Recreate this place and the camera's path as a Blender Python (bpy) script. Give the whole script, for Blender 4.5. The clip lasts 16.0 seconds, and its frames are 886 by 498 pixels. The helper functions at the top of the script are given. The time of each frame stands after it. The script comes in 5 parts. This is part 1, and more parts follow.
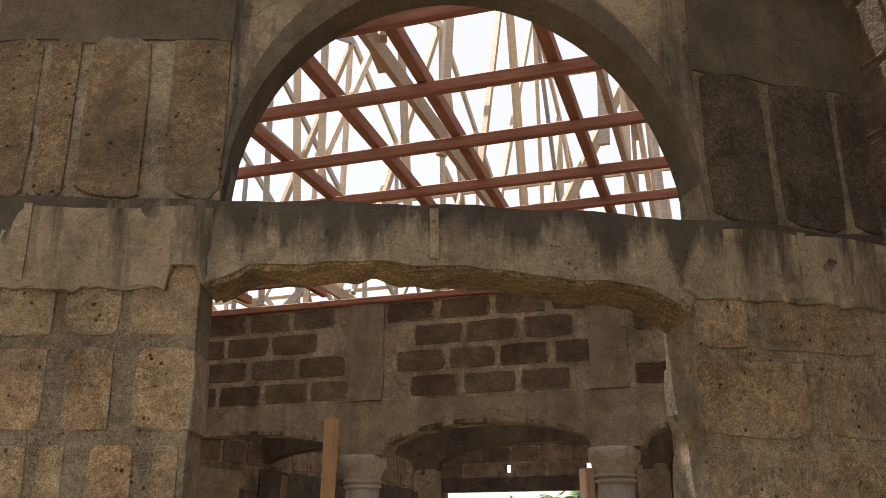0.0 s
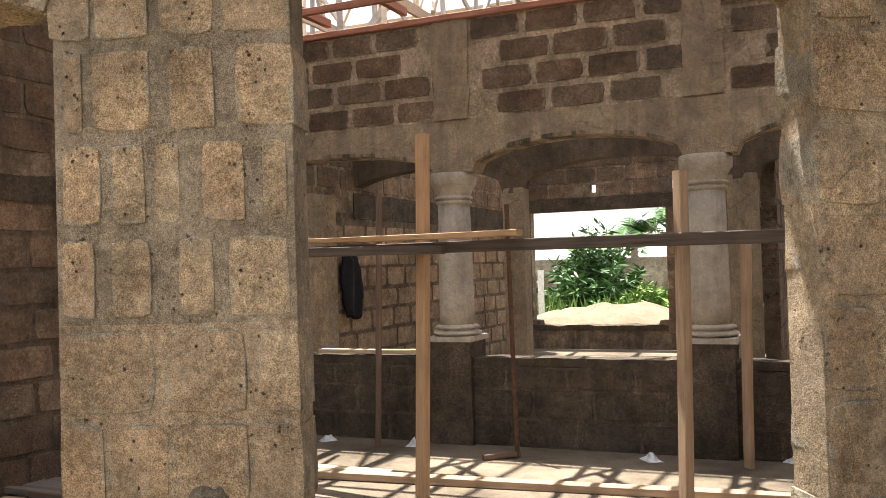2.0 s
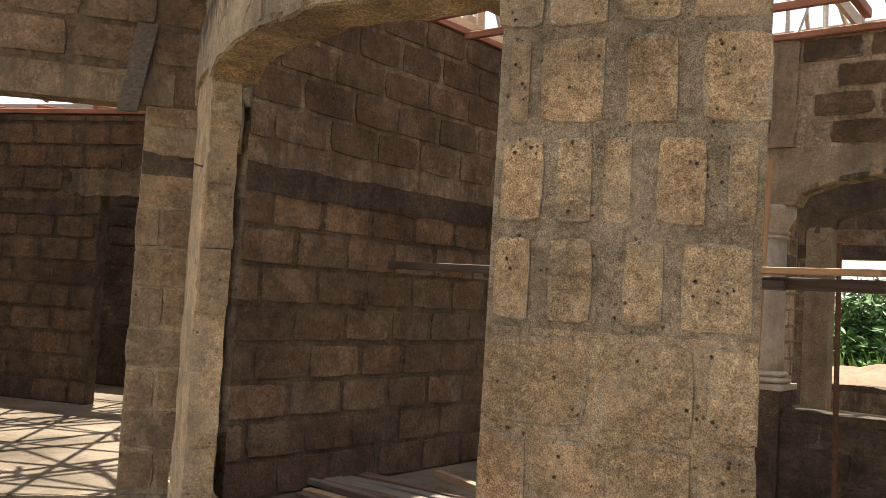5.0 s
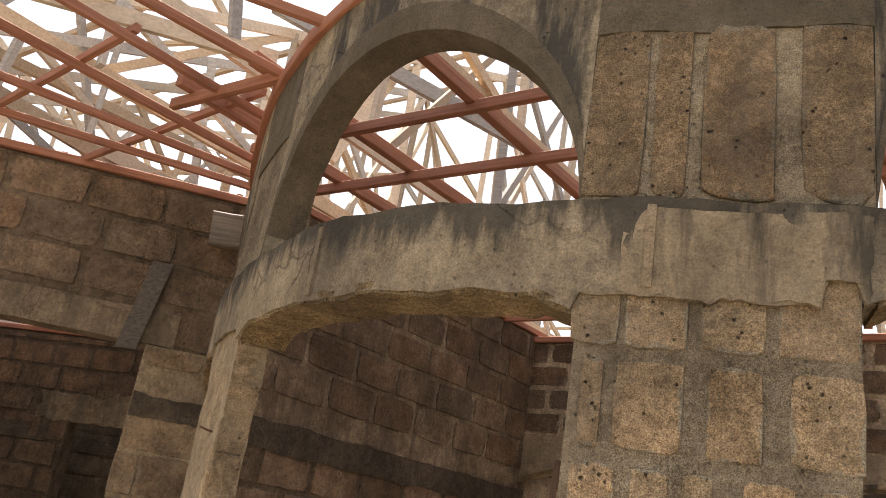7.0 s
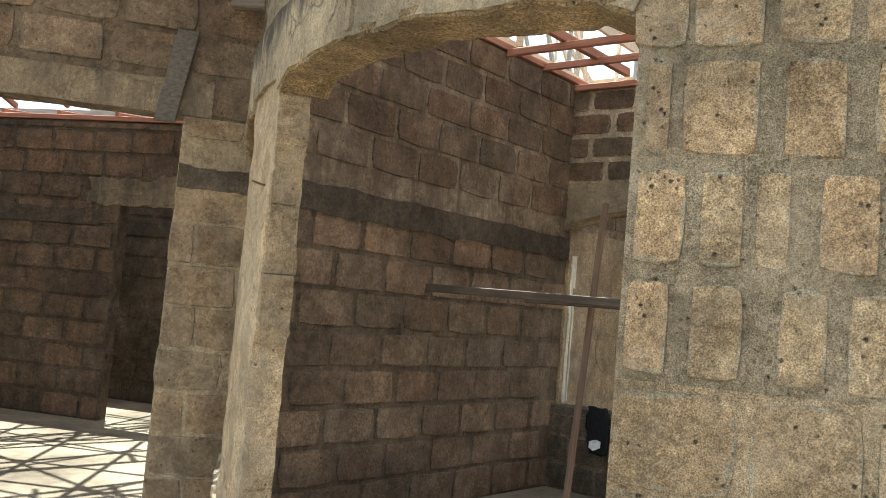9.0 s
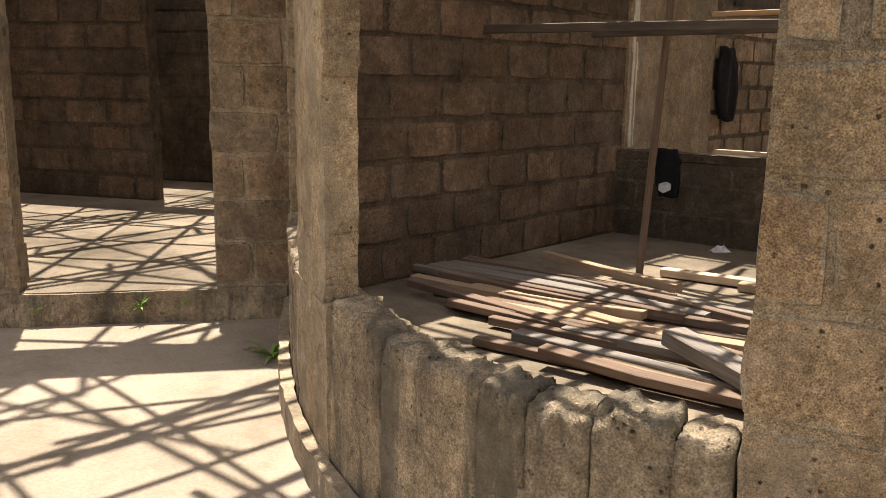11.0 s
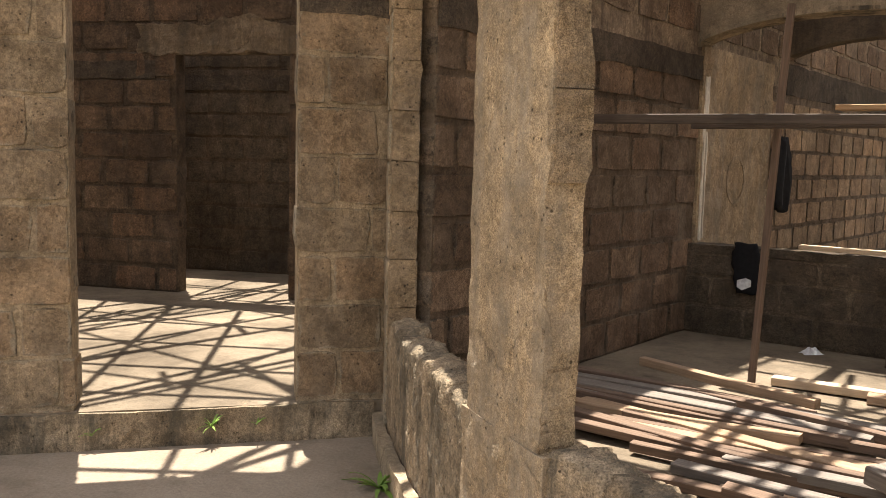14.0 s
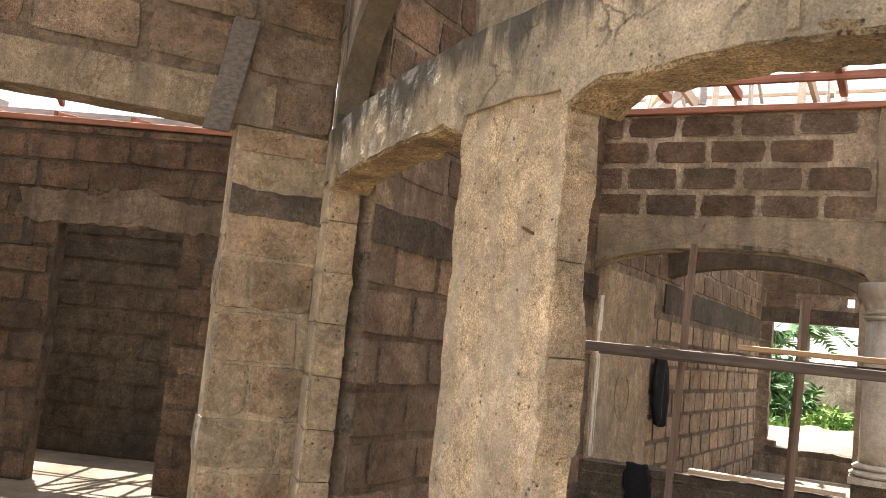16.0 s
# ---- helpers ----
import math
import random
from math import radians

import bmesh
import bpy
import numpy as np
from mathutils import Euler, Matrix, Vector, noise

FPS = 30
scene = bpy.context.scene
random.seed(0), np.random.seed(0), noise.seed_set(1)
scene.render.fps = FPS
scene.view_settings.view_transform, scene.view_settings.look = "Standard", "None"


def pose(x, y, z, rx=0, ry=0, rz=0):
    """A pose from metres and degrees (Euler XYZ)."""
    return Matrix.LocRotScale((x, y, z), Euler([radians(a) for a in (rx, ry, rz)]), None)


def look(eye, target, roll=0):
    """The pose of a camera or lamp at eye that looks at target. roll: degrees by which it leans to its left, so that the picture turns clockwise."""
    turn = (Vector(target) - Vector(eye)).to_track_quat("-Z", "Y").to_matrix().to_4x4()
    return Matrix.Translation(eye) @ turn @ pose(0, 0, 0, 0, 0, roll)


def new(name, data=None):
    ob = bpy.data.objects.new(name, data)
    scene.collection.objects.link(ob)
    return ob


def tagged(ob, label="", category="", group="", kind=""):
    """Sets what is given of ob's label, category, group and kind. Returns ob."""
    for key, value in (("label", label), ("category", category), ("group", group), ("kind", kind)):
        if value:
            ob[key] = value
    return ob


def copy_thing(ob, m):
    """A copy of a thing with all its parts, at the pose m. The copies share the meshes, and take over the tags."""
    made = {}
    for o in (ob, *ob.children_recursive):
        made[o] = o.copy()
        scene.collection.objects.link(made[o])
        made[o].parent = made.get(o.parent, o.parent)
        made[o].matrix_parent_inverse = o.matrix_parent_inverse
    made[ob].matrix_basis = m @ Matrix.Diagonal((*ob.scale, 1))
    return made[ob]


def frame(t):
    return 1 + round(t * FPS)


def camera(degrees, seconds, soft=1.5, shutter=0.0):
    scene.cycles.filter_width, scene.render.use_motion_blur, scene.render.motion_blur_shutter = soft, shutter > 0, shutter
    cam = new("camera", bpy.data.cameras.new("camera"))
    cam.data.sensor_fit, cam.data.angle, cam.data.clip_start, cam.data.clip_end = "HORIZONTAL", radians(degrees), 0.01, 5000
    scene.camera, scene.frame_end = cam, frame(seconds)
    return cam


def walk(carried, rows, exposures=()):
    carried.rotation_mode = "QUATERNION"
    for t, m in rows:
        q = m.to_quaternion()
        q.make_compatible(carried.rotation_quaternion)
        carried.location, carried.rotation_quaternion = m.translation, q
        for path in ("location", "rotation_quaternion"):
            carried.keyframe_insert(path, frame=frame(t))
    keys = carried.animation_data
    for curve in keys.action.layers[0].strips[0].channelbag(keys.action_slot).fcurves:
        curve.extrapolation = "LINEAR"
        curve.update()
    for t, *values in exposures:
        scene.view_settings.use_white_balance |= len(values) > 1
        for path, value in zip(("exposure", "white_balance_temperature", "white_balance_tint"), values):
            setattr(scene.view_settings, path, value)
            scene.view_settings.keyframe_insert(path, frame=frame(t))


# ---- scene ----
import collections
from math import asin, atan2, cos, pi, sin, sqrt

cam = camera(54.2, 16.0, soft=0.85)
METRES, EYE, TILT, LEAN, TURN = 3.15, 1.61, 0.0, 0.0, 0.0
ROWS = [
    (0.0, 0.0, 0.0, 0.0, 0.08, 18.45, 0.24),
    (0.5, -0.0012, 0.006, -0.0081, 0.96, 14.6, 0.92),
    (1.0, -0.0054, 0.0104, -0.0175, 1.95, 9.88, 1.52),
    (1.5, -0.0143, 0.0099, -0.0277, 3.86, 5.39, 1.55),
    (2.0, -0.0183, 0.0157, -0.0368, 5.61, 1.05, 1.71),
    (2.5, -0.0261, 0.0159, -0.0457, 6.92, -3.15, 1.57),
    (3.0, -0.0554, 0.0279, -0.0576, 8.78, -6.13, 1.59),
    (3.5, -0.0965, 0.0203, -0.0644, 12.05, -4.1, 1.35),
    (4.0, -0.1373, 0.0284, -0.0694, 18.22, -1.57, -0.54),
    (6.5, -0.2858, 0.0573, -0.0171, 18.86, 13.82, -7.1),
    (7.0, -0.2976, 0.0533, -0.0061, 16.99, 19.25, -8.76),
    (7.5, -0.2999, 0.0597, 0.0009, 16.53, 22.19, -8.28),
    (8.0, -0.304, 0.061, -0.0086, 17.33, 19.35, -7.52),
    (8.5, -0.3135, 0.0724, -0.0239, 18.8, 11.52, -6.37),
    (9.0, -0.3245, 0.0848, -0.0404, 19.95, 3.91, -5.07),
    (9.5, -0.3371, 0.1016, -0.0607, 20.68, -3.91, -3.48),
    (10.0, -0.3498, 0.1187, -0.0818, 22.14, -11.25, -1.83),
    (12.5, -0.5273, 0.1792, -0.1044, 21.93, -10.85, 0.34),
    (13.0, -0.577, 0.1805, -0.1041, 23.98, -8.99, 0.33),
    (13.5, -0.6433, 0.2039, -0.0998, 24.19, -7.3, -0.38),
    (14.0, -0.6885, 0.2092, -0.0797, 19.65, -5.97, -1.42),
    (14.5, -0.7411, 0.22, -0.0591, 15.63, -3.6, -0.58),
    (15.0, -0.7619, 0.2125, -0.0487, 14.05, -0.4, -2.14),
    (15.5, -0.7689, 0.2075, -0.0376, 12.39, 3.39, -5.12),
    (16.0, -0.8103, 0.2175, -0.0119, 9.93, 5.84, -5.64),
]
walk(cam, [(t, pose(0, 0, EYE, TILT, LEAN, TURN) @ pose(METRES * x, METRES * y, METRES * z, 90 + pitch, roll, yaw)) for t, x, y, z, yaw, pitch, roll in ROWS],
     exposures=[(0.0, 1.05, 6900, 11), (0.5, 1.3, 6800, 11), (1.0, 1.5, 6800, 11), (1.5, 1.85, 6600, 10), (2.5, 1.95, 6450, 10), (3.5, 1.42, 6850, 11), (4.2, 1.42, 6850, 11), (6.5, 2.0, 6600, 10), (7.0, 1.55, 6700, 11), (7.5, 1.15, 6800, 11), (8.0, 1.18, 6800, 11), (8.5, 1.45, 6800, 3), (9.0, 2.25, 5850, -3), (9.5, 2.2, 6000, -3), (10.0, 1.75, 6600, 7), (12.5, 1.38, 7050, 12), (14.0, 1.76, 6900, 11), (15.0, 2.15, 6850, 11), (16.0, 2.5, 6350, 10)])

# ---- world, sun ----
SUN = Vector((-0.43, 0.50, 2.60)).normalized()
world = bpy.data.worlds.new("sky")
scene.world = world
world.use_nodes = True
wn = world.node_tree.nodes
sky = wn.new("ShaderNodeTexSky")
sky.sky_type, sky.sun_disc = "NISHITA", False
sky.sun_elevation = asin(SUN.z)
sky.sun_rotation = atan2(SUN.x, SUN.y)
sky.air_density, sky.dust_density, sky.ozone_density = 1.0, 1.5, 1.0
wn["Background"].inputs[1].default_value = 0.10
veil = wn.new("ShaderNodeMix")
veil.data_type = "RGBA"
veil.inputs[0].default_value, veil.inputs[7].default_value = 0.6, (6.0, 5.9, 5.75, 1)
world.node_tree.links.new(sky.outputs[0], veil.inputs[6])
world.node_tree.links.new(veil.outputs[2], wn["Background"].inputs[0])
sun = new("sun", bpy.data.lights.new("sun", "SUN"))
sun.data.energy, sun.data.angle, sun.data.color = 5.0, radians(0.53), (1.0, 0.95, 0.87)
sun.matrix_world = look((0, 0, 30), Vector((0, 0, 30)) - SUN)

rng = random.Random(7)


# ---- materials ----
def material(name, rough=0.9):
    m = bpy.data.materials.new(name)
    m.use_nodes = True
    nt = m.node_tree
    b = nt.nodes["Principled BSDF"]
    b.inputs["Roughness"].default_value = rough
    b.inputs["Specular IOR Level"].default_value = 0.25
    return m, nt, b


def node(nt, kind, **values):
    n = nt.nodes.new("ShaderNode" + kind)
    for k, v in values.items():
        n.inputs[k].default_value = v
    return n


def grainy(nt, scale, detail=4.0, rough=0.6, vec=None):
    n = node(nt, "TexNoise", Scale=scale, Detail=detail, Roughness=rough)
    if vec:
        nt.links.new(vec, n.inputs["Vector"])
    return n.outputs["Fac"]


def ramp(nt, fac, lo, hi, a, b):
    r = nt.nodes.new("ShaderNodeValToRGB")
    r.color_ramp.elements[0].position, r.color_ramp.elements[1].position = lo, hi
    r.color_ramp.elements[0].color = (*a, 1) if len(a) == 3 else a
    r.color_ramp.elements[1].color = (*b, 1) if len(b) == 3 else b
    nt.links.new(fac, r.inputs[0])
    return r.outputs[0]


def mix(nt, fac, a, b, kind="MIX"):
    m = nt.nodes.new("ShaderNodeMix")
    m.data_type, m.blend_type = "RGBA", kind
    for sock, v in ((0, fac), (6, a), (7, b)):
        if isinstance(v, (int, float)):
            m.inputs[sock].default_value = v
        elif isinstance(v, tuple):
            m.inputs[sock].default_value = (*v, 1)
        else:
            nt.links.new(v, m.inputs[sock])
    return m.outputs[2]


def bump(nt, b, height, strength=0.5, dist=0.02, under=None):
    n = node(nt, "Bump", Strength=strength, Distance=dist)
    nt.links.new(height, n.inputs["Height"])
    if under:
        nt.links.new(under, n.inputs["Normal"])
    nt.links.new(n.outputs[0], b.inputs["Normal"])
    return n.outputs[0]


def place_coord(nt, scale=(1, 1, 1)):
    g = nt.nodes.new("ShaderNodeNewGeometry")
    mp = node(nt, "Mapping", Scale=scale)
    nt.links.new(g.outputs["Position"], mp.inputs["Vector"])
    return mp.outputs[0]


def masonry(name, light, dark, stain, grain=90.0, pits=0.6, streak=0.4, vary=0.35, cover=0.6, cracks=0.15, coarse=1.0, edge=0.0, smear=None, runs=None):
    """Sandcrete and cement: grains, pits, cloudy tone, rain streaks; vary is the tone from piece to piece."""
    m, nt, b = material(name, 0.95)
    light, dark, stain = (tuple(k * c for k, c in zip((0.965, 0.935, 0.905), x)) for x in (light, dark, stain))
    p = place_coord(nt)
    cloud = grainy(nt, 1.6, 6, 0.7, p)
    col = ramp(nt, cloud, 0.30, 0.70, dark, light)
    oi = nt.nodes.new("ShaderNodeObjectInfo")
    tone = ramp(nt, oi.outputs["Random"], 0.0, 1.0, (1 - vary,) * 3, (1.0, 1.0, 1.0))
    hue = nt.nodes.new("ShaderNodeMath")
    hue.operation = "FRACT"
    far_on = nt.nodes.new("ShaderNodeMath")
    far_on.operation = "MULTIPLY"
    far_on.inputs[1].default_value = 37.7
    nt.links.new(oi.outputs["Random"], far_on.inputs[0])
    nt.links.new(far_on.outputs[0], hue.inputs[0])
    col = mix(nt, 1.0, col, tone, "MULTIPLY")
    col = mix(nt, min(1.0, vary * 2.2), col, ramp(nt, hue.outputs[0], 0.0, 1.0, (1.07, 0.97, 0.90), (0.95, 1.0, 1.03)), "MULTIPLY")
    fine = grainy(nt, grain * 2.4, 2, 0.6, p)
    col = mix(nt, 0.9 * coarse, col, ramp(nt, fine, 0.33, 0.67, (0.42, 0.40, 0.37), (1.35, 1.32, 1.27)), "MULTIPLY")
    mid = grainy(nt, 48, 4, 0.7, p)
    col = mix(nt, 0.8 * coarse, col, ramp(nt, mid, 0.36, 0.64, (0.60, 0.57, 0.54), (1.20, 1.19, 1.16)), "MULTIPLY")
    sp = node(nt, "TexVoronoi", Scale=grain * 1.5)
    nt.links.new(p, sp.inputs["Vector"])
    col = mix(nt, 0.6 * coarse, col, ramp(nt, sp.outputs["Distance"], 0.10, 0.5, (0.42, 0.40, 0.38), (1.15, 1.14, 1.12)), "MULTIPLY")
    vert = grainy(nt, 1.0, 6, 0.7, place_coord(nt, (5.5, 5.5, 0.9)))
    col = mix(nt, ramp(nt, vert, 0.47, 0.60, (0, 0, 0), (streak,) * 3), col, stain)
    blot = grainy(nt, 4.2, 7, 0.72, p)
    col = mix(nt, ramp(nt, blot, 0.44, 0.70, (0, 0, 0), (cover * 0.9,) * 3), col, stain)
    grime = grainy(nt, 13, 6, 0.75, p)
    col = mix(nt, ramp(nt, grime, 0.56, 0.66, (0, 0, 0), (cover * 0.5,) * 3), col, tuple(0.55 * c for c in stain))
    v = node(nt, "TexVoronoi", Scale=40.0)
    nt.links.new(p, v.inputs["Vector"])
    hole = ramp(nt, v.outputs["Distance"], 0.10, 0.24, (0, 0, 0), (1, 1, 1))
    keep = ramp(nt, grainy(nt, 17, 2, 0.5, p), 0.56, 0.60, (1, 1, 1), (0, 0, 0))
    pit = mix(nt, 1.0, hole, keep, "LIGHTEN")
    col = mix(nt, pits * 0.8, col, mix(nt, 1.0, col, pit, "MULTIPLY"))
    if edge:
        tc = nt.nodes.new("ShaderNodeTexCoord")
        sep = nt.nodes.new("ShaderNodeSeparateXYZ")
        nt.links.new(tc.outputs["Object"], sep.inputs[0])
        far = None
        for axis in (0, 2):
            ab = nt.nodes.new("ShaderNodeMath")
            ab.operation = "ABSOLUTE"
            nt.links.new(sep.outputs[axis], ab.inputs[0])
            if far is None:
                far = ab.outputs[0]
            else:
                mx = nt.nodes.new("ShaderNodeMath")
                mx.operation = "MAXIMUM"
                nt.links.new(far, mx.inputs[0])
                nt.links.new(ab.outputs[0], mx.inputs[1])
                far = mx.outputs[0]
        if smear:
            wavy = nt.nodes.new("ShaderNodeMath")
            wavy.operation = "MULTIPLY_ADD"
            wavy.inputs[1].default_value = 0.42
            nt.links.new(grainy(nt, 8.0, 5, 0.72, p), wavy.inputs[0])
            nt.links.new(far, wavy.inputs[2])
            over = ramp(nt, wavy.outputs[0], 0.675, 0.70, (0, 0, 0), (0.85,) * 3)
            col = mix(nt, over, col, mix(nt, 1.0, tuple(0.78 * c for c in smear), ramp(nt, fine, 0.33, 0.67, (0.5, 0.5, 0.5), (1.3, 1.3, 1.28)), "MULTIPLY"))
        # broken dark rim: shade of the cracks round each block, painted into the colour
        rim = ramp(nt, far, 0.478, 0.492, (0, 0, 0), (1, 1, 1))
        crevice_shade = ramp(nt, grainy(nt, 9.0, 5, 0.75, p), 0.53, 0.58, (0, 0, 0), (edge,) * 3)
        col = mix(nt, mix(nt, 1.0, rim, crevice_shade, "MULTIPLY"), col, tuple(0.22 * c for c in stain))
    if runs:
        high = nt.nodes.new("ShaderNodeSeparateXYZ")
        nt.links.new(p, high.inputs[0])
        rise = nt.nodes.new("ShaderNodeMapRange")
        rise.inputs[1].default_value, rise.inputs[2].default_value = runs
        rise.inputs[4].default_value = 0.5
        nt.links.new(high.outputs[2], rise.inputs[0])
        reach = nt.nodes.new("ShaderNodeMath")
        reach.operation = "MULTIPLY_ADD"
        reach.inputs[1].default_value = 1.15
        nt.links.new(grainy(nt, 1.0, 6, 0.7, place_coord(nt, (6.5, 6.5, 1.2))), reach.inputs[0])
        nt.links.new(rise.outputs[0], reach.inputs[2])
        col = mix(nt, ramp(nt, reach.outputs[0], 0.80, 0.95, (0, 0, 0), (0.85,) * 3), col, tuple(0.8 * c for c in stain))
    warped = nt.nodes.new("ShaderNodeVectorMath")
    wn3 = node(nt, "TexNoise", Scale=6.0, Detail=4.0)
    nt.links.new(p, wn3.inputs["Vector"])
    sc = nt.nodes.new("ShaderNodeVectorMath")
    sc.operation = "SCALE"
    sc.inputs[3].default_value = 0.22
    nt.links.new(wn3.outputs["Color"], sc.inputs[0])
    nt.links.new(p, warped.inputs[0])
    nt.links.new(sc.outputs[0], warped.inputs[1])
    ck = node(nt, "TexVoronoi", Scale=3.1)
    ck.feature = "DISTANCE_TO_EDGE"
    nt.links.new(warped.outputs[0], ck.inputs["Vector"])
    line = ramp(nt, ck.outputs["Distance"], 0.004, 0.022, (0, 0, 0), (1, 1, 1))
    some = ramp(nt, grainy(nt, 1.7, 3, 0.6, p), 0.50, 0.60, (1, 1, 1), (0, 0, 0))
    crack = mix(nt, 1.0, line, some, "LIGHTEN")
    col = mix(nt, cracks, col, mix(nt, 1.0, col, crack, "MULTIPLY"))
    col = mix(nt, min(1.0, 0.25 + 0.75 * coarse), col, ramp(nt, grainy(nt, 1.3, 8, 0.72, p), 0.38, 0.62, (0.62, 0.60, 0.58), (1.12, 1.11, 1.10)), "MULTIPLY")
    col = mix(nt, min(1.0, 0.25 + 0.75 * coarse), col, ramp(nt, grainy(nt, 7.5, 7, 0.75, p), 0.38, 0.60, (0.66, 0.65, 0.63), (1.10, 1.09, 1.08)), "MULTIPLY")
    nt.links.new(col, b.inputs["Base Color"])
    n1 = bump(nt, b, fine, 0.6 * coarse, 0.005)
    n2 = bump(nt, b, pit, pits, 0.012, n1)
    n3 = bump(nt, b, mid, 0.8 * coarse, 0.014, n2)
    n4 = bump(nt, b, crack, cracks, 0.012, n3)
    bump(nt, b, grainy(nt, 9, 5, 0.7, p), 0.6, 0.035, n4)
    return m


def timber(name, light, dark, rough=0.7, grain=(3, 60, 60)):
    m, nt, b = material(name, rough)
    tc = nt.nodes.new("ShaderNodeTexCoord")
    oi = nt.nodes.new("ShaderNodeObjectInfo")
    mp = node(nt, "Mapping", Scale=grain)
    nt.links.new(tc.outputs["Object"], mp.inputs["Vector"])
    ad = nt.nodes.new("ShaderNodeVectorMath")
    nt.links.new(mp.outputs[0], ad.inputs[0])
    nt.links.new(oi.outputs["Random"], ad.inputs[1])
    g = grainy(nt, 1.0, 6, 0.65, ad.outputs[0])
    col = ramp(nt, g, 0.3, 0.7, dark, light)
    gi = nt.nodes.new("ShaderNodeNewGeometry")
    isl = ramp(nt, gi.outputs["Random Per Island"], 0, 1, (0.6, 0.6, 0.62), (1.15, 1.1, 1.05))
    col = mix(nt, 1.0, col, isl, "MULTIPLY")
    big = grainy(nt, 3.0, 4, 0.6, place_coord(nt))
    col = mix(nt, ramp(nt, big, 0.5, 0.75, (0, 0, 0), (0.5,) * 3), col, tuple(0.5 * c for c in dark))
    nt.links.new(col, b.inputs["Base Color"])
    bump(nt, b, g, 0.4, 0.006)
    return m


def soil(name, light, dark, speck, scale=1.0):
    m, nt, b = material(name, 0.95)
    p = place_coord(nt)
    light, dark, speck = (tuple(k * c for k, c in zip((0.83, 0.80, 0.78), x)) for x in (light, dark, speck))
    col = ramp(nt, grainy(nt, 1.1 * scale, 6, 0.65, p), 0.3, 0.7, dark, light)
    col = mix(nt, ramp(nt, grainy(nt, 5 * scale, 6, 0.7, p), 0.5, 0.75, (0, 0, 0), (0.55,) * 3), col, speck)
    fine = grainy(nt, 60, 4, 0.7, p)
    col = mix(nt, 0.4, col, ramp(nt, fine, 0.3, 0.7, (0.5, 0.5, 0.5), (1.2, 1.2, 1.2)), "MULTIPLY")
    nt.links.new(col, b.inputs["Base Color"])
    n1 = bump(nt, b, fine, 0.4, 0.008)
    bump(nt, b, grainy(nt, 6, 5, 0.7, p), 0.5, 0.03, n1)
    return m


def leafy(name, a, c):
    m, nt, b = material(name, 0.55)
    g = nt.nodes.new("ShaderNodeNewGeometry")
    col = ramp(nt, g.outputs["Random Per Island"], 0, 1, a, c)
    nt.links.new(col, b.inputs["Base Color"])
    b.inputs["Subsurface Weight"].default_value = 0.0
    return m


def plain(name, colour, rough=0.7, metal=0.0, rust=None):
    m, nt, b = material(name, rough)
    n = grainy(nt, 30, 4, 0.6, place_coord(nt))
    other = rust or tuple(0.6 * c for c in colour)
    nt.links.new(ramp(nt, n, 0.35, 0.7, colour, other), b.inputs["Base Color"])
    b.inputs["Metallic"].default_value = metal
    bump(nt, b, n, 0.3, 0.004)
    return m


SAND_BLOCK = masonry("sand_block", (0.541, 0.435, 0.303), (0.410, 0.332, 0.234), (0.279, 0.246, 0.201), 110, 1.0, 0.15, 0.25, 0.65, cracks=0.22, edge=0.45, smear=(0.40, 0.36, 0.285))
# a darker brown than the blocks and mortar of the other rooms
DEEP_BROWN_BLOCK = masonry("deep_brown_block", (0.325, 0.240, 0.175), (0.188, 0.139, 0.103), (0.088, 0.069, 0.054), 100, 0.9, 0.5, 0.5, 0.7, edge=0.7, smear=(0.16, 0.126, 0.096))
DEEP_BROWN_MORTAR = masonry("deep_brown_mortar", (0.19, 0.152, 0.116), (0.11, 0.088, 0.068), (0.06, 0.048, 0.038), 110, 0.4, 0.4, 0.0, 0.6)
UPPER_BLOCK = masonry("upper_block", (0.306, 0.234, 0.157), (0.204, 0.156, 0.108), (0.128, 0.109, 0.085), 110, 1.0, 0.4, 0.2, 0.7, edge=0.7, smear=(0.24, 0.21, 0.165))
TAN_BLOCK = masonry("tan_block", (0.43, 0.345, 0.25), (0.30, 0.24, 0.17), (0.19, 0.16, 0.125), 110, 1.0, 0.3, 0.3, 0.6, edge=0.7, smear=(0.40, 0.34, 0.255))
ROUGH_SAND = masonry("broken_sandcrete", (0.426, 0.344, 0.246), (0.295, 0.242, 0.172), (0.205, 0.176, 0.139), 110, 1.0, 0.2, 0.1, 0.6)
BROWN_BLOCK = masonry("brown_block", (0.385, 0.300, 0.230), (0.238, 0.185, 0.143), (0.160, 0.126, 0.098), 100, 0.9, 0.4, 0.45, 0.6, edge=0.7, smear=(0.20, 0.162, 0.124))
GREY_MORTAR = masonry("grey_mortar", (0.319, 0.286, 0.230), (0.218, 0.195, 0.157), (0.370, 0.319, 0.241), 120, 0.8, 0.15, 0.0, 0.45)
PALE_MORTAR = masonry("pale_mortar", (0.660, 0.583, 0.479), (0.462, 0.407, 0.330), (0.220, 0.184, 0.146), 110, 0.4, 0.5, 0.0, 0.6)
PATCHY_MORTAR = masonry("patchy_mortar", (0.50, 0.43, 0.34), (0.26, 0.215, 0.17), (0.15, 0.12, 0.094), 110, 0.4, 0.9, 0.0, 0.9)
BROWN_MORTAR = masonry("brown_mortar", (0.17, 0.138, 0.106), (0.11, 0.088, 0.068), (0.24, 0.195, 0.15), 110, 0.4, 0.35, 0.0, 0.5)
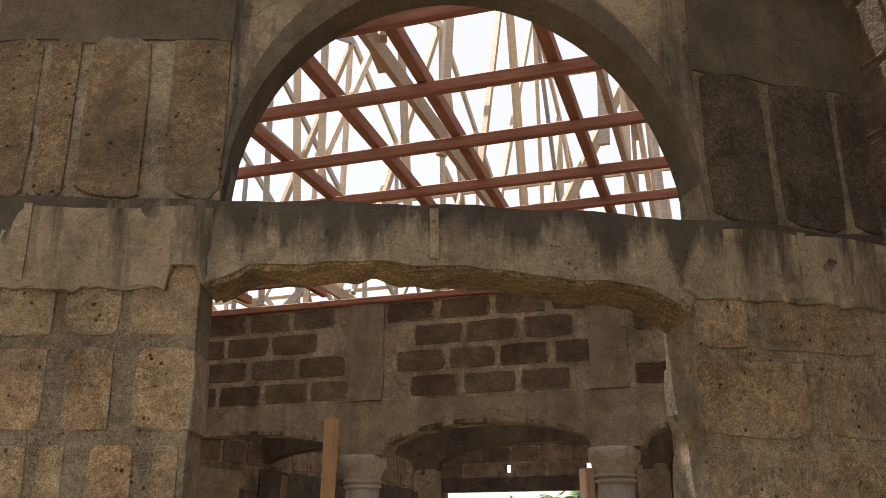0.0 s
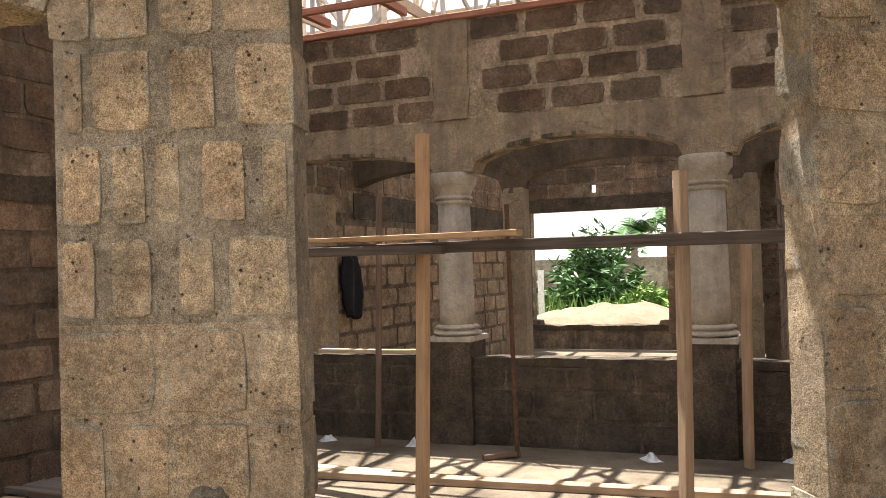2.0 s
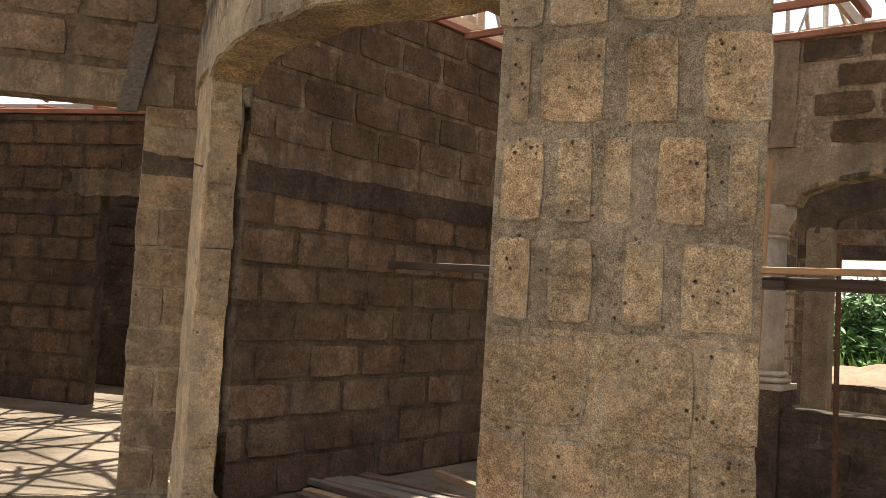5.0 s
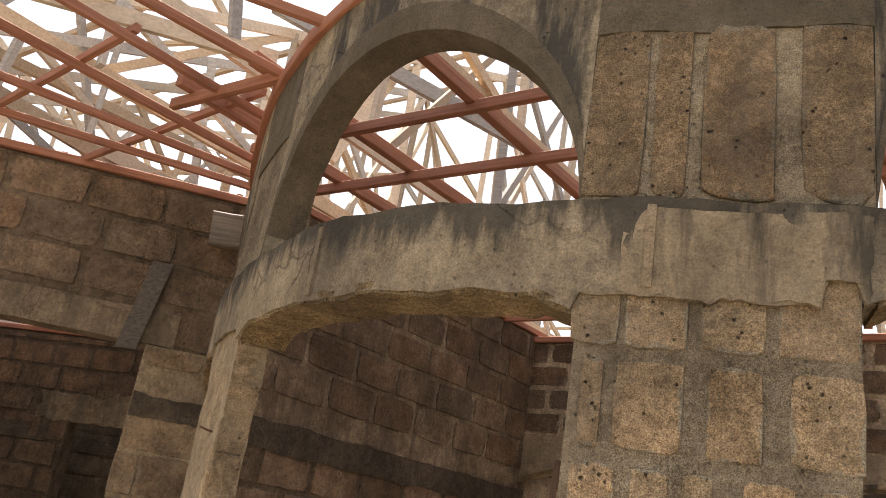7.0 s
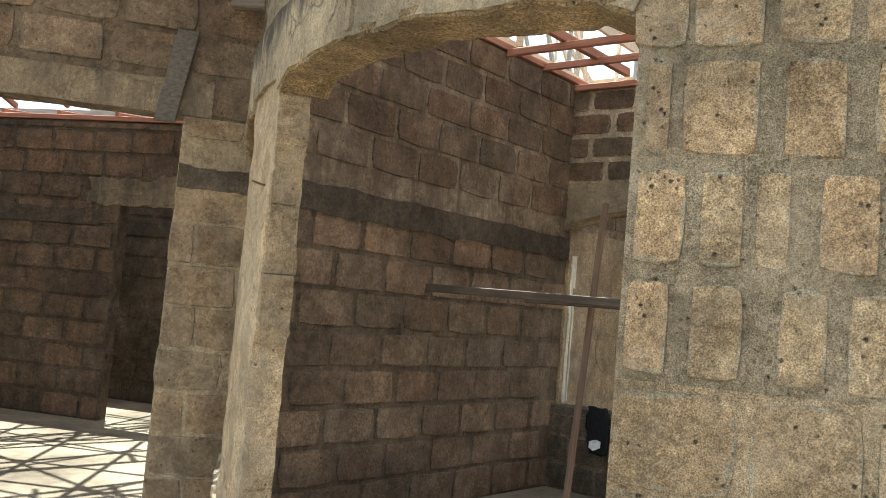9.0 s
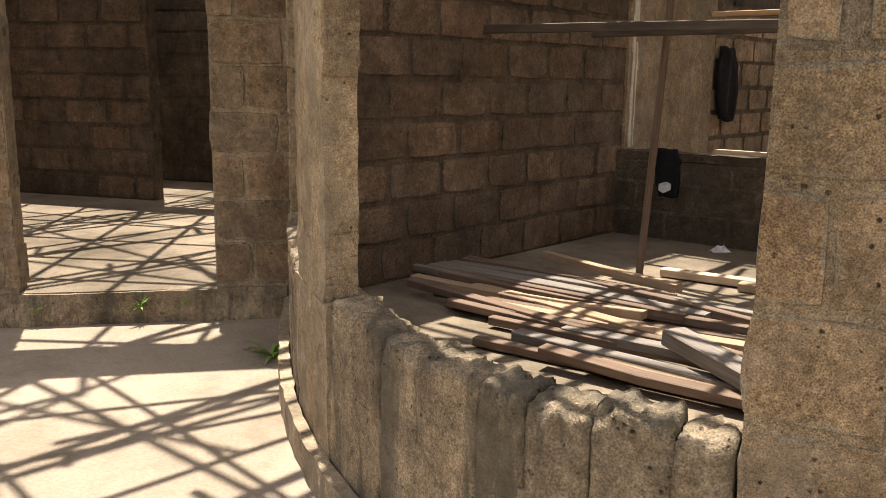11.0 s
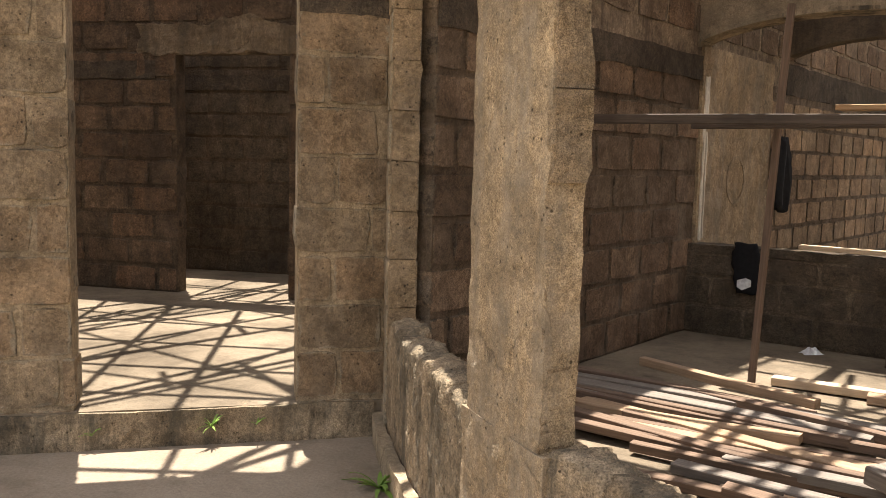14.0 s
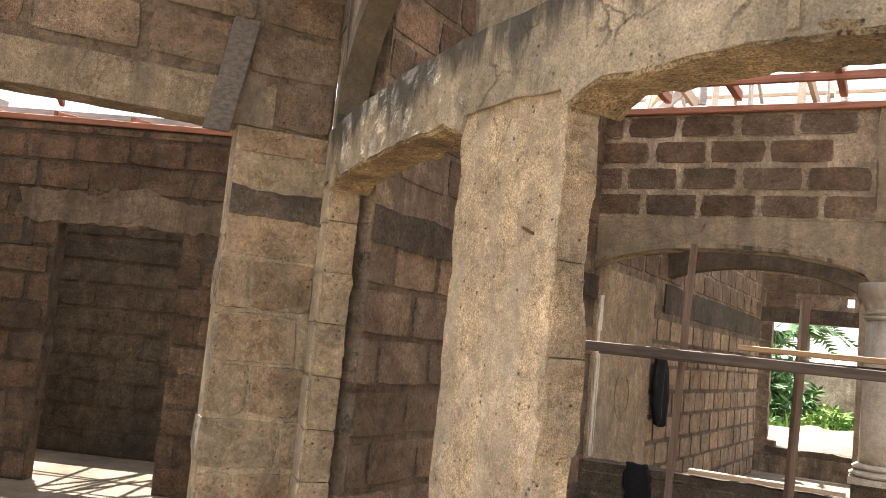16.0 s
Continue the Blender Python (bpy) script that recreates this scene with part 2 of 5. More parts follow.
CONCRETE = masonry("stained_concrete", (0.40, 0.345, 0.262), (0.20, 0.172, 0.132), (0.056, 0.052, 0.046), 70, 0.6, 1.0, 0.1, 0.75, 0.4, 0.45)
BEAM = masonry("mould_streaked_concrete", (0.42, 0.36, 0.27), (0.27, 0.232, 0.176), (0.056, 0.052, 0.046), 70, 0.6, 0.35, 0.1, 0.5, 0.5, 0.5, runs=(2.26, 2.54))
SOFFIT = masonry("spalled_concrete", (0.40, 0.32, 0.20), (0.24, 0.19, 0.12), (0.075, 0.060, 0.045), 60, 0.9, 0.2, 0.1, 0.7)
PLASTER = masonry("sand_plaster", (0.442, 0.374, 0.278), (0.317, 0.264, 0.197), (0.163, 0.139, 0.110), 80, 0.5, 0.5, 0.1, 0.55, 0.3, 0.5)
PALE_COAT = masonry("buff_plaster_coat", (0.44, 0.368, 0.268), (0.29, 0.243, 0.178), (0.07, 0.062, 0.05), 80, 0.4, 1.0, 0.1, 0.7, 0.35, 0.35)
LINTEL = masonry("door_lintel_concrete", (0.288, 0.240, 0.180), (0.192, 0.158, 0.118), (0.090, 0.077, 0.060), 80, 0.5, 0.7, 0.1, 0.6, 0.3, 0.6)
BARE_PLASTER = masonry("yellow_plaster", (0.54, 0.45, 0.325), (0.42, 0.345, 0.245), (0.270, 0.240, 0.196), 90, 0.8, 0.6, 0.1, 0.6, 0.35, 0.85)
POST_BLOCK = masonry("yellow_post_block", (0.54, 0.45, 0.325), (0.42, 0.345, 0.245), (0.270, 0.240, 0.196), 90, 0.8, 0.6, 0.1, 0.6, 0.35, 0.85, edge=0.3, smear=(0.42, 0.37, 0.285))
GREY_RENDER = masonry("grey_render", (0.160, 0.138, 0.106), (0.105, 0.092, 0.071), (0.060, 0.052, 0.042), 80, 0.2, 0.4, 0.1, 0.5, 0.1, 0.4)
# on the back wall and right spandrel this dark colour stands for shade
DARK_WALL = masonry("damp_and_shade_cement", (0.196, 0.167, 0.132), (0.115, 0.098, 0.078), (0.069, 0.060, 0.052), 80, 0.4, 0.4, 0.1, 0.6)
DARK_MORTAR = masonry("damp_mortar", (0.27, 0.23, 0.18), (0.17, 0.145, 0.115), (0.07, 0.06, 0.05), 80, 0.4, 0.5, 0.0, 0.5)
BAND = masonry("dark_concrete", (0.16, 0.135, 0.11), (0.09, 0.078, 0.065), (0.05, 0.045, 0.04), 90, 0.3, 0.3, 0.1, 0.4)
SAND_MORTAR = masonry("sandy_mortar", (0.47, 0.395, 0.29), (0.34, 0.285, 0.21), (0.26, 0.228, 0.185), 120, 0.8, 0.2, 0.0, 0.5)
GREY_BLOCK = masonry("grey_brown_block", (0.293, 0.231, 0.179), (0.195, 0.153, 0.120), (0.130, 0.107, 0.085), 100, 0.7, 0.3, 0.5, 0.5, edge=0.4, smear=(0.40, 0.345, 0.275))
HALL_BLOCK = masonry("sunlit_hall_block", (0.52, 0.41, 0.30), (0.38, 0.295, 0.215), (0.22, 0.175, 0.13), 100, 0.6, 0.3, 0.3, 0.4, edge=0.4, smear=(0.22, 0.178, 0.137))
DARK_PLASTER = masonry("dark_plaster", (0.17, 0.14, 0.105), (0.11, 0.09, 0.068), (0.06, 0.05, 0.04), 80, 0.4, 0.6, 0.1, 0.5, 0.3, 0.5)
GAP_LIGHT = masonry("lime_streak", (0.80, 0.78, 0.72), (0.66, 0.63, 0.57), (0.35, 0.31, 0.25), 80, 0.2, 0.5, 0.0, 0.2, 0.1, 0.3)
COLUMN = masonry("column_cement", (0.556, 0.520, 0.457), (0.448, 0.417, 0.358), (0.269, 0.242, 0.206), 70, 0.3, 0.5, 0.05, 0.45, 0.1, 0.3)
LOW_WALL = masonry("lichened_cement", (0.468, 0.394, 0.297), (0.276, 0.234, 0.179), (0.090, 0.083, 0.066), 70, 0.8, 0.8, 0.1, 0.85, 0.3, 0.8)
RED_WOOD = timber("red_treated_timber", (0.40, 0.19, 0.125), (0.24, 0.10, 0.065))
PALE_WOOD = timber("pale_timber", (0.60, 0.48, 0.35), (0.42, 0.32, 0.22))
GREY_WOOD = timber("weathered_timber", (0.27, 0.24, 0.21), (0.115, 0.10, 0.088))
TAN_WOOD = timber("tan_timber", (0.44, 0.32, 0.215), (0.27, 0.185, 0.12))
OLD_WOOD = timber("old_brown_timber", (0.21, 0.145, 0.105), (0.10, 0.07, 0.052))
FLOOR = soil("dusty_screed", (0.31, 0.257, 0.19), (0.085, 0.068, 0.048), (0.065, 0.05, 0.036))
PORCH = soil("porch_screed", (0.40, 0.34, 0.27), (0.25, 0.205, 0.155), (0.15, 0.12, 0.085), 0.9)
EARTH = soil("earth", (0.36, 0.29, 0.18), (0.22, 0.20, 0.09), (0.12, 0.16, 0.05))
SANDHEAP = soil("sand_heap_earth", (0.33, 0.235, 0.165), (0.22, 0.15, 0.10), (0.12, 0.08, 0.05), 2.0)
GREEN = leafy("bush_leaf", (0.022, 0.06, 0.018), (0.075, 0.16, 0.04))
GRASS = leafy("grass_blade", (0.06, 0.14, 0.025), (0.20, 0.29, 0.06))
BLACK = plain("black_cloth", (0.012, 0.012, 0.014), 0.9)
RUST = plain("rusty_steel", (0.16, 0.085, 0.05), 0.8, 0.4, (0.08, 0.05, 0.035))
WHITE = plain("white_plastic", (0.75, 0.76, 0.78), 0.4)
PAINT = plain("white_paint", (0.72, 0.72, 0.70), 0.8)
BLUEGREY = masonry("blue_grey_cement", (0.19, 0.185, 0.165), (0.12, 0.115, 0.10), (0.24, 0.21, 0.165), 90, 0.6, 0.3, 0.1, 0.6)
ORANGE_WOOD = timber("fresh_sawn_timber", (0.50, 0.33, 0.19), (0.33, 0.205, 0.11))
RAIL_WOOD = timber("dark_rail_timber", (0.125, 0.098, 0.08), (0.05, 0.039, 0.031))
# pale and grey truss timbers, lightened to paint in the bright sky's glare
GLARE_PALE_WOOD = timber("glare_pale_timber", (0.72, 0.62, 0.50), (0.50, 0.42, 0.33))
GLARE_GREY_WOOD = timber("glare_grey_timber", (0.52, 0.49, 0.46), (0.32, 0.30, 0.28))
DARK_WOOD = timber("dark_weathered_timber", (0.13, 0.112, 0.095), (0.05, 0.043, 0.036))


# ---- geometry helpers ----
def mesh_object(name, verts, faces, mat, parent=None, label="", smooth=False):
    me = bpy.data.meshes.new(name)
    me.from_pydata([tuple(v) for v in verts], [], faces)
    me.validate()
    if smooth:
        me.polygons.foreach_set("use_smooth", [True] * len(me.polygons))
    me.materials.append(mat)
    ob = new(name, me)
    if parent is not None:
        ob.parent = parent
    if label:
        tagged(ob, label)
    return ob


def recalc(ob):
    bm = bmesh.new()
    bm.from_mesh(ob.data)
    bmesh.ops.recalc_face_normals(bm, faces=bm.faces)
    bm.to_mesh(ob.data)
    bm.free()
    return ob


class Path:
    """A line on plan, drawn left to right as seen from its front; depth runs to the back."""

    def __init__(self, pts, start=0.0):
        self.p = [Vector((x, y)) for x, y in pts]
        self.s = [start]
        for a, b in zip(self.p, self.p[1:]):
            self.s.append(self.s[-1] + (b - a).length)

    def spot(self, s):
        i = 0
        while i < len(self.p) - 2 and s > self.s[i + 1]:
            i += 1
        d = (self.p[i + 1] - self.p[i]).normalized()
        return self.p[i] + d * (s - self.s[i]), d

    def at(self, s, depth=0.0, z=0.0):
        q, d = self.spot(s)
        n = Vector((-d.y, d.x))
        q = q + n * depth
        return Vector((q.x, q.y, z))

    def near(self, x, y):
        best = min(range(0, 2001), key=lambda k: (self.at(self.s[0] + (self.s[-1] - self.s[0]) * k / 2000).xy - Vector((x, y))).length)
        return self.s[0] + (self.s[-1] - self.s[0]) * best / 2000


def smooth_line(ctrl, n=6):
    out = []
    c = [Vector(ctrl[0]) * 2 - Vector(ctrl[1])] + [Vector(p) for p in ctrl] + [Vector(ctrl[-1]) * 2 - Vector(ctrl[-2])]
    for i in range(1, len(c) - 2):
        for k in range(n):
            t = k / n
            a, b, d, e = c[i - 1], c[i], c[i + 1], c[i + 2]
            out.append(0.5 * (2 * b + (d - a) * t + (2 * a - 5 * b + 4 * d - e) * t * t + (3 * b - a - 3 * d + e) * t ** 3))
    out.append(Vector(ctrl[-1]))
    return [(v.x, v.y) for v in out]


def wob(x, y, z, f=4.0):
    return noise.noise(Vector((x * f, y * f, z * f)))


def rough_wall(name, path, s0, s1, zb, zt, th, mat, parent=None, label="", ds=0.07, dz=0.08, amp=0.008, d0=0.0, ragged=0.0, ends=0.0, freq=9.0):
    """A slab of masonry along a path with uneven faces; zb and zt are heights or functions of s; ragged: broken top and bottom; ends: broken ends."""
    fb = zb if callable(zb) else (lambda s: zb)
    ft = zt if callable(zt) else (lambda s: zt)
    ns = max(2, int((s1 - s0) / ds))
    top = max(ft(s0 + (s1 - s0) * i / ns) - fb(s0 + (s1 - s0) * i / ns) for i in range(ns + 1))
    nz = max(1, int(top / dz))
    verts, faces = [], []
    for side in (0, 1):
        for i in range(ns + 1):
            s = s0 + (s1 - s0) * i / ns
            b, t = fb(s), ft(s)
            for j in range(nz + 1):
                z = b + (t - b) * j / nz
                q = path.at(s, d0 + (th if side else 0.0))
                a = wob(q.x, q.y, z, freq) * amp + wob(q.x + 9, q.y, z, freq * 2.7) * amp * 0.5
                zz = z
                if ragged and j in (0, nz):
                    zz += ragged * (wob(q.x, q.y, z + 3 * side, 5) + 0.6 * wob(q.x, q.y, z + 5 * side, 17))
                ss = s
                if ends and i in (0, ns):
                    ss += ends * (wob(q.x, q.y, z + side, 6) + 0.5 * wob(q.x, q.y, z + side, 19))
                verts.append(path.at(ss, d0 + (th - a if side else a), zz))
    n1 = (ns + 1) * (nz + 1)
    idx = lambda side, i, j: side * n1 + i * (nz + 1) + j
    for i in range(ns):
        for j in range(nz):
            faces.append((idx(0, i, j), idx(0, i + 1, j), idx(0, i + 1, j + 1), idx(0, i, j + 1)))
            faces.append((idx(1, i, j), idx(1, i, j + 1), idx(1, i + 1, j + 1), idx(1, i + 1, j)))
        faces.append((idx(0, i, nz), idx(0, i + 1, nz), idx(1, i + 1, nz), idx(1, i, nz)))
        faces.append((idx(0, i, 0), idx(1, i, 0), idx(1, i + 1, 0), idx(0, i + 1, 0)))
    for j in range(nz):
        faces.append((idx(0, 0, j), idx(0, 0, j + 1), idx(1, 0, j + 1), idx(1, 0, j)))
        faces.append((idx(0, ns, j), idx(1, ns, j), idx(1, ns, j + 1), idx(0, ns, j + 1)))
    return mesh_object(name, verts, faces, mat, parent, label, smooth=False)


def box_data(m, sx, sy, sz):
    """Corners of a box of that size in the pose m (x along it)."""
    return [m @ Vector((x * sx / 2, y * sy / 2, z * sz / 2)) for x in (-1, 1) for y in (-1, 1) for z in (-1, 1)]


BOX_FACES = [(0, 1, 3, 2), (4, 6, 7, 5), (0, 4, 5, 1), (2, 3, 7, 6), (0, 2, 6, 4), (1, 5, 7, 3)]


def block_mesh(seed):
    """A sandcrete block, one unit each way, with chipped arrises."""
    r = random.Random(seed)
    outline = []
    for x, z in ((-.5, -.5), (-.25, -.5), (0.02, -.5), (.28, -.5), (.5, -.5), (.5, -0.2), (.5, 0.15), (.5, .5), (.22, .5), (-.05, .5), (-.3, .5), (-.5, .5), (-.5, .18), (-.5, -.15)):
        corner = abs(x) == .5 and abs(z) == .5
        k = r.uniform(0.01, 0.10) if corner else r.uniform(-0.03, 0.035)
        outline.append((x * (1 - k), z * (1 - k * 1.3)))
    n = len(outline)
    verts = []
    for y, k in ((-.5, 0.972), (-.488, 0.99), (-.465, 1.0), (.5, 1.0)):
        verts += [(x * k, y, z * k) for x, z in outline]
    faces = [tuple(range(n)), tuple(reversed(range(3 * n, 4 * n)))]
    for l in range(3):
        for i in range(n):
            j = (i + 1) % n
            faces.append((l * n + i, (l + 1) * n + i, (l + 1) * n + j, l * n + j))
    me = bpy.data.meshes.new("block")
    me.from_pydata(verts, [], faces)
    return me


BLOCKS = {}


def block_set(mat):
    if mat.name not in BLOCKS:
        BLOCKS[mat.name] = [block_mesh(k) for k in range(7)]
        for me in BLOCKS[mat.name]:
            me.materials.append(mat)
    return BLOCKS[mat.name]


def lay_block(parent, path, s, z, w, h, th, mat, r, proud=0.002, name="block"):
    q, d = path.spot(s)
    ob = new(name, r.choice(block_set(mat)))
    out = proud + r.uniform(-0.001, 0.004)
    c = path.at(s, th / 2, z)
    ob.matrix_basis = Matrix.LocRotScale(c, Euler((0, r.uniform(-0.008, 0.008), atan2(d.y, d.x) + r.uniform(-0.012, 0.012))), (w, th + 2 * out, h))
    ob.parent = parent
    return ob


def spans(s0, s1, zc, openings):
    cuts = [(s0, s1)]
    for a, b, lo, hi in openings:
        if lo < zc < hi:
            cuts = [x for u, v in cuts for x in ((u, min(v, a)), (max(u, b), v)) if x[1] - x[0] > 0.02]
    return cuts


def block_wall(name, label, path, s0, s1, z0, z1, th, openings=(), mat=None, mortar=None, seed=1, course=0.25, length=0.47, joint=0.028, bare=(), laid=None, recess=0.007, broken=0.0):
    """Coursed blocks in a mortar core. bare: (s0, s1, z0, z1) fields that are plastered, with no blocks; laid: block edges of single courses."""
    r = random.Random(seed)
    verts, faces = [], []
    levels = sorted({z0, z1, *[o[2] for o in openings], *[o[3] for o in openings]})
    levels = [z for z in levels if z0 - 1e-6 <= z <= z1 + 1e-6]
    core = th - recess
    for a, b in zip(levels, levels[1:]):
        if b - a < 1e-4:
            continue
        for u, v in spans(s0 + broken * 0.6, s1 - broken * 0.6, (a + b) / 2, openings):
            n = max(1, int((v - u) / 0.3))
            base = len(verts)
            for i in range(n + 1):
                s = u + (v - u) * i / n
                for d, z in ((recess, a), (core, a), (core, b), (recess, b)):
                    verts.append(path.at(s, d, z))
            for i in range(n):
                for k in range(4):
                    faces.append((base + i * 4 + k, base + (i + 1) * 4 + k, base + (i + 1) * 4 + (k + 1) % 4, base + i * 4 + (k + 1) % 4))
            faces.append(tuple(base + k for k in range(4)))
            faces.append(tuple(base + n * 4 + 3 - k for k in range(4)))
    wall = recalc(mesh_object(name, verts, faces, mortar))
    tagged(wall, label, "wall", kind="structure")
    k, z = 0, z0
    while z < z1 - 0.06:
        h = min(course, z1 - z) - joint * r.uniform(0.8, 1.3)
        zc = z + course / 2 if z + course <= z1 else (z + z1) / 2
        for u, v in spans(s0, s1, zc, [(a, b, lo + 0.08, hi - 0.01) for a, b, lo, hi in openings]):
            row = None
            if laid and round(z, 2) in laid:
                row = [(u + (v - u) * a, u + (v - u) * b) for a, b in laid[round(z, 2)]]
                row = [(a + (r.uniform(-0.3, 1) * broken if a < u + 0.04 else 0), b - (r.uniform(-0.3, 1) * broken if b > v - 0.04 else 0)) for a, b in row]
            else:
                row, s = [], u + 0.004 - (length / 2 if k % 2 else 0) - r.uniform(0, 0.08)
                while s < v:
                    w = length * r.uniform(0.93, 1.05)
                    a, b = max(s, u + r.uniform(-0.012, 0.012)), min(s + w - joint * r.uniform(0.7, 1.5), v - r.uniform(-0.012, 0.012))
                    if b - a > 0.05:
                        row.append((a, b))
                    s += w
            for a, b in row:
                c = (a + b) / 2
                if any(p < c < q and lo < zc < hi for p, q, lo, hi in bare):
                    continue
                lay_block(wall, path, c, z + h / 2 + joint / 2, b - a, h, th, mat, r)
        z += course
        k += 1
    return wall


def beam_m(a, b, turn=0.0):
    a, b = Vector(a), Vector(b)
    return Matrix.Translation((a + b) / 2) @ (b - a).to_track_quat("X", "Z").to_matrix().to_4x4() @ Matrix.Rotation(radians(turn), 4, "X"), (b - a).length


def stick(name, label, a, b, w, h, mat, category="timber", group="", turn=0.0, warp=0.006, parent=None):
    """A sawn timber with softened arrises and a slight warp, origin at its middle."""
    m, L = beam_m(a, b, turn)
    n = max(2, int(L / 0.4))
    e = min(w, h) * 0.09
    ring = [(-w / 2 + e, -h / 2), (w / 2 - e, -h / 2), (w / 2, -h / 2 + e), (w / 2, h / 2 - e), (w / 2 - e, h / 2), (-w / 2 + e, h / 2), (-w / 2, h / 2 - e), (-w / 2, -h / 2 + e)]
    verts, faces = [], []
    s1, s2 = rng.uniform(-1, 1), rng.uniform(-1, 1)
    for i in range(n + 1):
        x = -L / 2 + L * i / n
        by = warp * s1 * sin(pi * i / n) + rng.uniform(-0.001, 0.001)
        bz = warp * s2 * sin(pi * i / n)
        verts += [(x, y + by, z + bz) for y, z in ring]
    for i in range(n):
        for k in range(8):
            faces.append((i * 8 + k, i * 8 + (k + 1) % 8, (i + 1) * 8 + (k + 1) % 8, (i + 1) * 8 + k))
    faces.append(tuple(reversed(range(8))))
    faces.append(tuple(n * 8 + k for k in range(8)))
    ob = recalc(mesh_object(name, verts, faces, mat))
    ob.matrix_basis = m
    if parent is not None:
        ob.parent = parent
    else:
        tagged(ob, label, category, group)
    return ob


# ---- plan ----
GROUND, SLAB = -0.10, 0.09
DIR = radians(-17.5)
UX, UY = Vector((cos(DIR), sin(DIR))), Vector((-sin(DIR), cos(DIR)))
ORIGIN = Vector((-0.88, 6.92))


def room(s, d, z=0.0):
    """From the arcade's own axes (along it, behind it) to the world."""
    q = ORIGIN + UX * s + UY * d
    return Vector((q.x, q.y, z))


BOW = Path(smooth_line([(-3.935, 4.76), (-3.80, 4.50), (-3.45, 3.92), (-3.05, 3.34), (-2.62, 2.86), (-2.24, 2.54), (-1.84, 2.35), (-1.33, 2.275), (-0.65, 2.275), (0.10, 2.34), (0.72, 2.45), (1.36, 2.62), (1.75, 2.74)]))
J0 = 0.26
P1A, P1B = BOW.near(-2.995, 3.29), BOW.near(-2.66, 2.925)
PA, PB = BOW.near(-1.335, 2.275), BOW.near(-0.65, 2.275)
QA, QB = BOW.near(0.72, 2.45), BOW.s[-1]
TH = 0.16

DOORW = Path([(-7.67, 2.335), (-3.935, 4.76)], start=-4.0)
INNER = Path([(-10.0, 6.87), (-4.4, 7.46)], start=-2.99)
LEFT = Path([(-3.64, 4.62), (-0.17, 14.15)])
ARC = Path([tuple(room(-1.83, 0).xy), tuple(room(5.0, 0).xy)], start=-1.83)
ARC2 = Path([tuple(room(-1.83, 2.0).xy), tuple(room(5.0, 2.0).xy)], start=-1.83)
FAR = Path([tuple(room(-1.9, 7.25).xy), tuple(room(7.0, 7.25).xy)], start=-1.9)


# ---- ground and floors ----
def ground_sheet():
    v, f, n = [], [], 40
    for i in range(n + 1):
        for j in range(n + 1):
            a, b = (i / n * 2 - 1), (j / n * 2 - 1)
            x, y = 300 * a * abs(a) ** 2, 300 * b * abs(b) ** 2 + 6
            far = max(0.0, math.hypot(x, y - 6) - 14)
            v.append((x, y, GROUND - 0.03 + min(1.2, far * 0.012) * (0.5 + 0.5 * wob(x, y, 0, 0.05))))
    for i in range(n):
        for j in range(n):
            f.append((i * (n + 1) + j, (i + 1) * (n + 1) + j, (i + 1) * (n + 1) + j + 1, i * (n + 1) + j + 1))
    ob = mesh_object("ground", v, f, EARTH)
    tagged(ob, "bare earth with patches of grass round the building", "ground", kind="structure")


ground_sheet()


def slab(name, label, pts, z, thick, mat):
    n = len(pts)
    v = [(x, y, z) for x, y in pts] + [(x, y, z - thick) for x, y in pts]
    f = [tuple(range(n)), tuple(reversed(range(n, 2 * n)))] + [(i, n + i, n + (i + 1) % n, (i + 1) % n) for i in range(n)]
    ob = recalc(mesh_object(name, v, f, mat))
    tagged(ob, label, "floor", kind="structure")
    return ob


bow_in = [tuple(BOW.at(BOW.s[0] + (BOW.s[-1] - BOW.s[0]) * k / 40, 0.05).xy) for k in range(41)]
slab("floor", "dusty cement screed floor inside the unfinished house",
     [tuple(DOORW.at(-4.0, -0.01).xy), tuple(DOORW.at(0.44, -0.01).xy)] + bow_in[1:] + [tuple(room(5.0, -3.6).xy), tuple(room(7.0, 7.4).xy), tuple(room(-2.0, 7.4).xy), (-4.0, 12.5), (-10.5, 11.5), (-10.2, 6.8)], SLAB, 0.5, FLOOR)
slab("porch_floor", "sunlit cement floor of the open porch", [(-9.5, -3.0), (3.5, -3.0), (3.5, 3.1), (-1.0, 3.1), (-3.5, 5.2), (-9.5, 2.6)], GROUND, 0.3, PORCH)

# ---- the bowed front wall ----
r = random.Random(3)
LAID = {1.61: [(.05, .21), (.26, .39), (.43, .53), (.62, .79), (.86, .98)], 1.36: [(.02, .18), (.25, .41), (.52, .66), (.72, .98)],
        1.11: [(0, .41), (.46, .78), (.82, 1)], .86: [(0, .2), (.22, .46), (.49, .78), (.8, 1)], .61: [(0, .4), (.44, .98)],
        1.86: [(.03, .14), (.18, .42), (.5, .68), (.76, 1)], 2.11: [(0, .18), (.2, .42), (.46, .68), (.72, .98)]}
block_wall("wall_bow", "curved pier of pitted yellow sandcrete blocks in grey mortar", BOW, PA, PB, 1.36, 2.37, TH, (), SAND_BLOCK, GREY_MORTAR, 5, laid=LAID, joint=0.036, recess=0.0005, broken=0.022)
block_wall("wall_bow_foot", "lower curved pier of sandcrete blocks in sandy mortar", BOW, PA, PB, -0.14, 1.36, TH, (), SAND_BLOCK, SAND_MORTAR, 6, laid=LAID, joint=0.026, recess=-0.0005, broken=0.022)
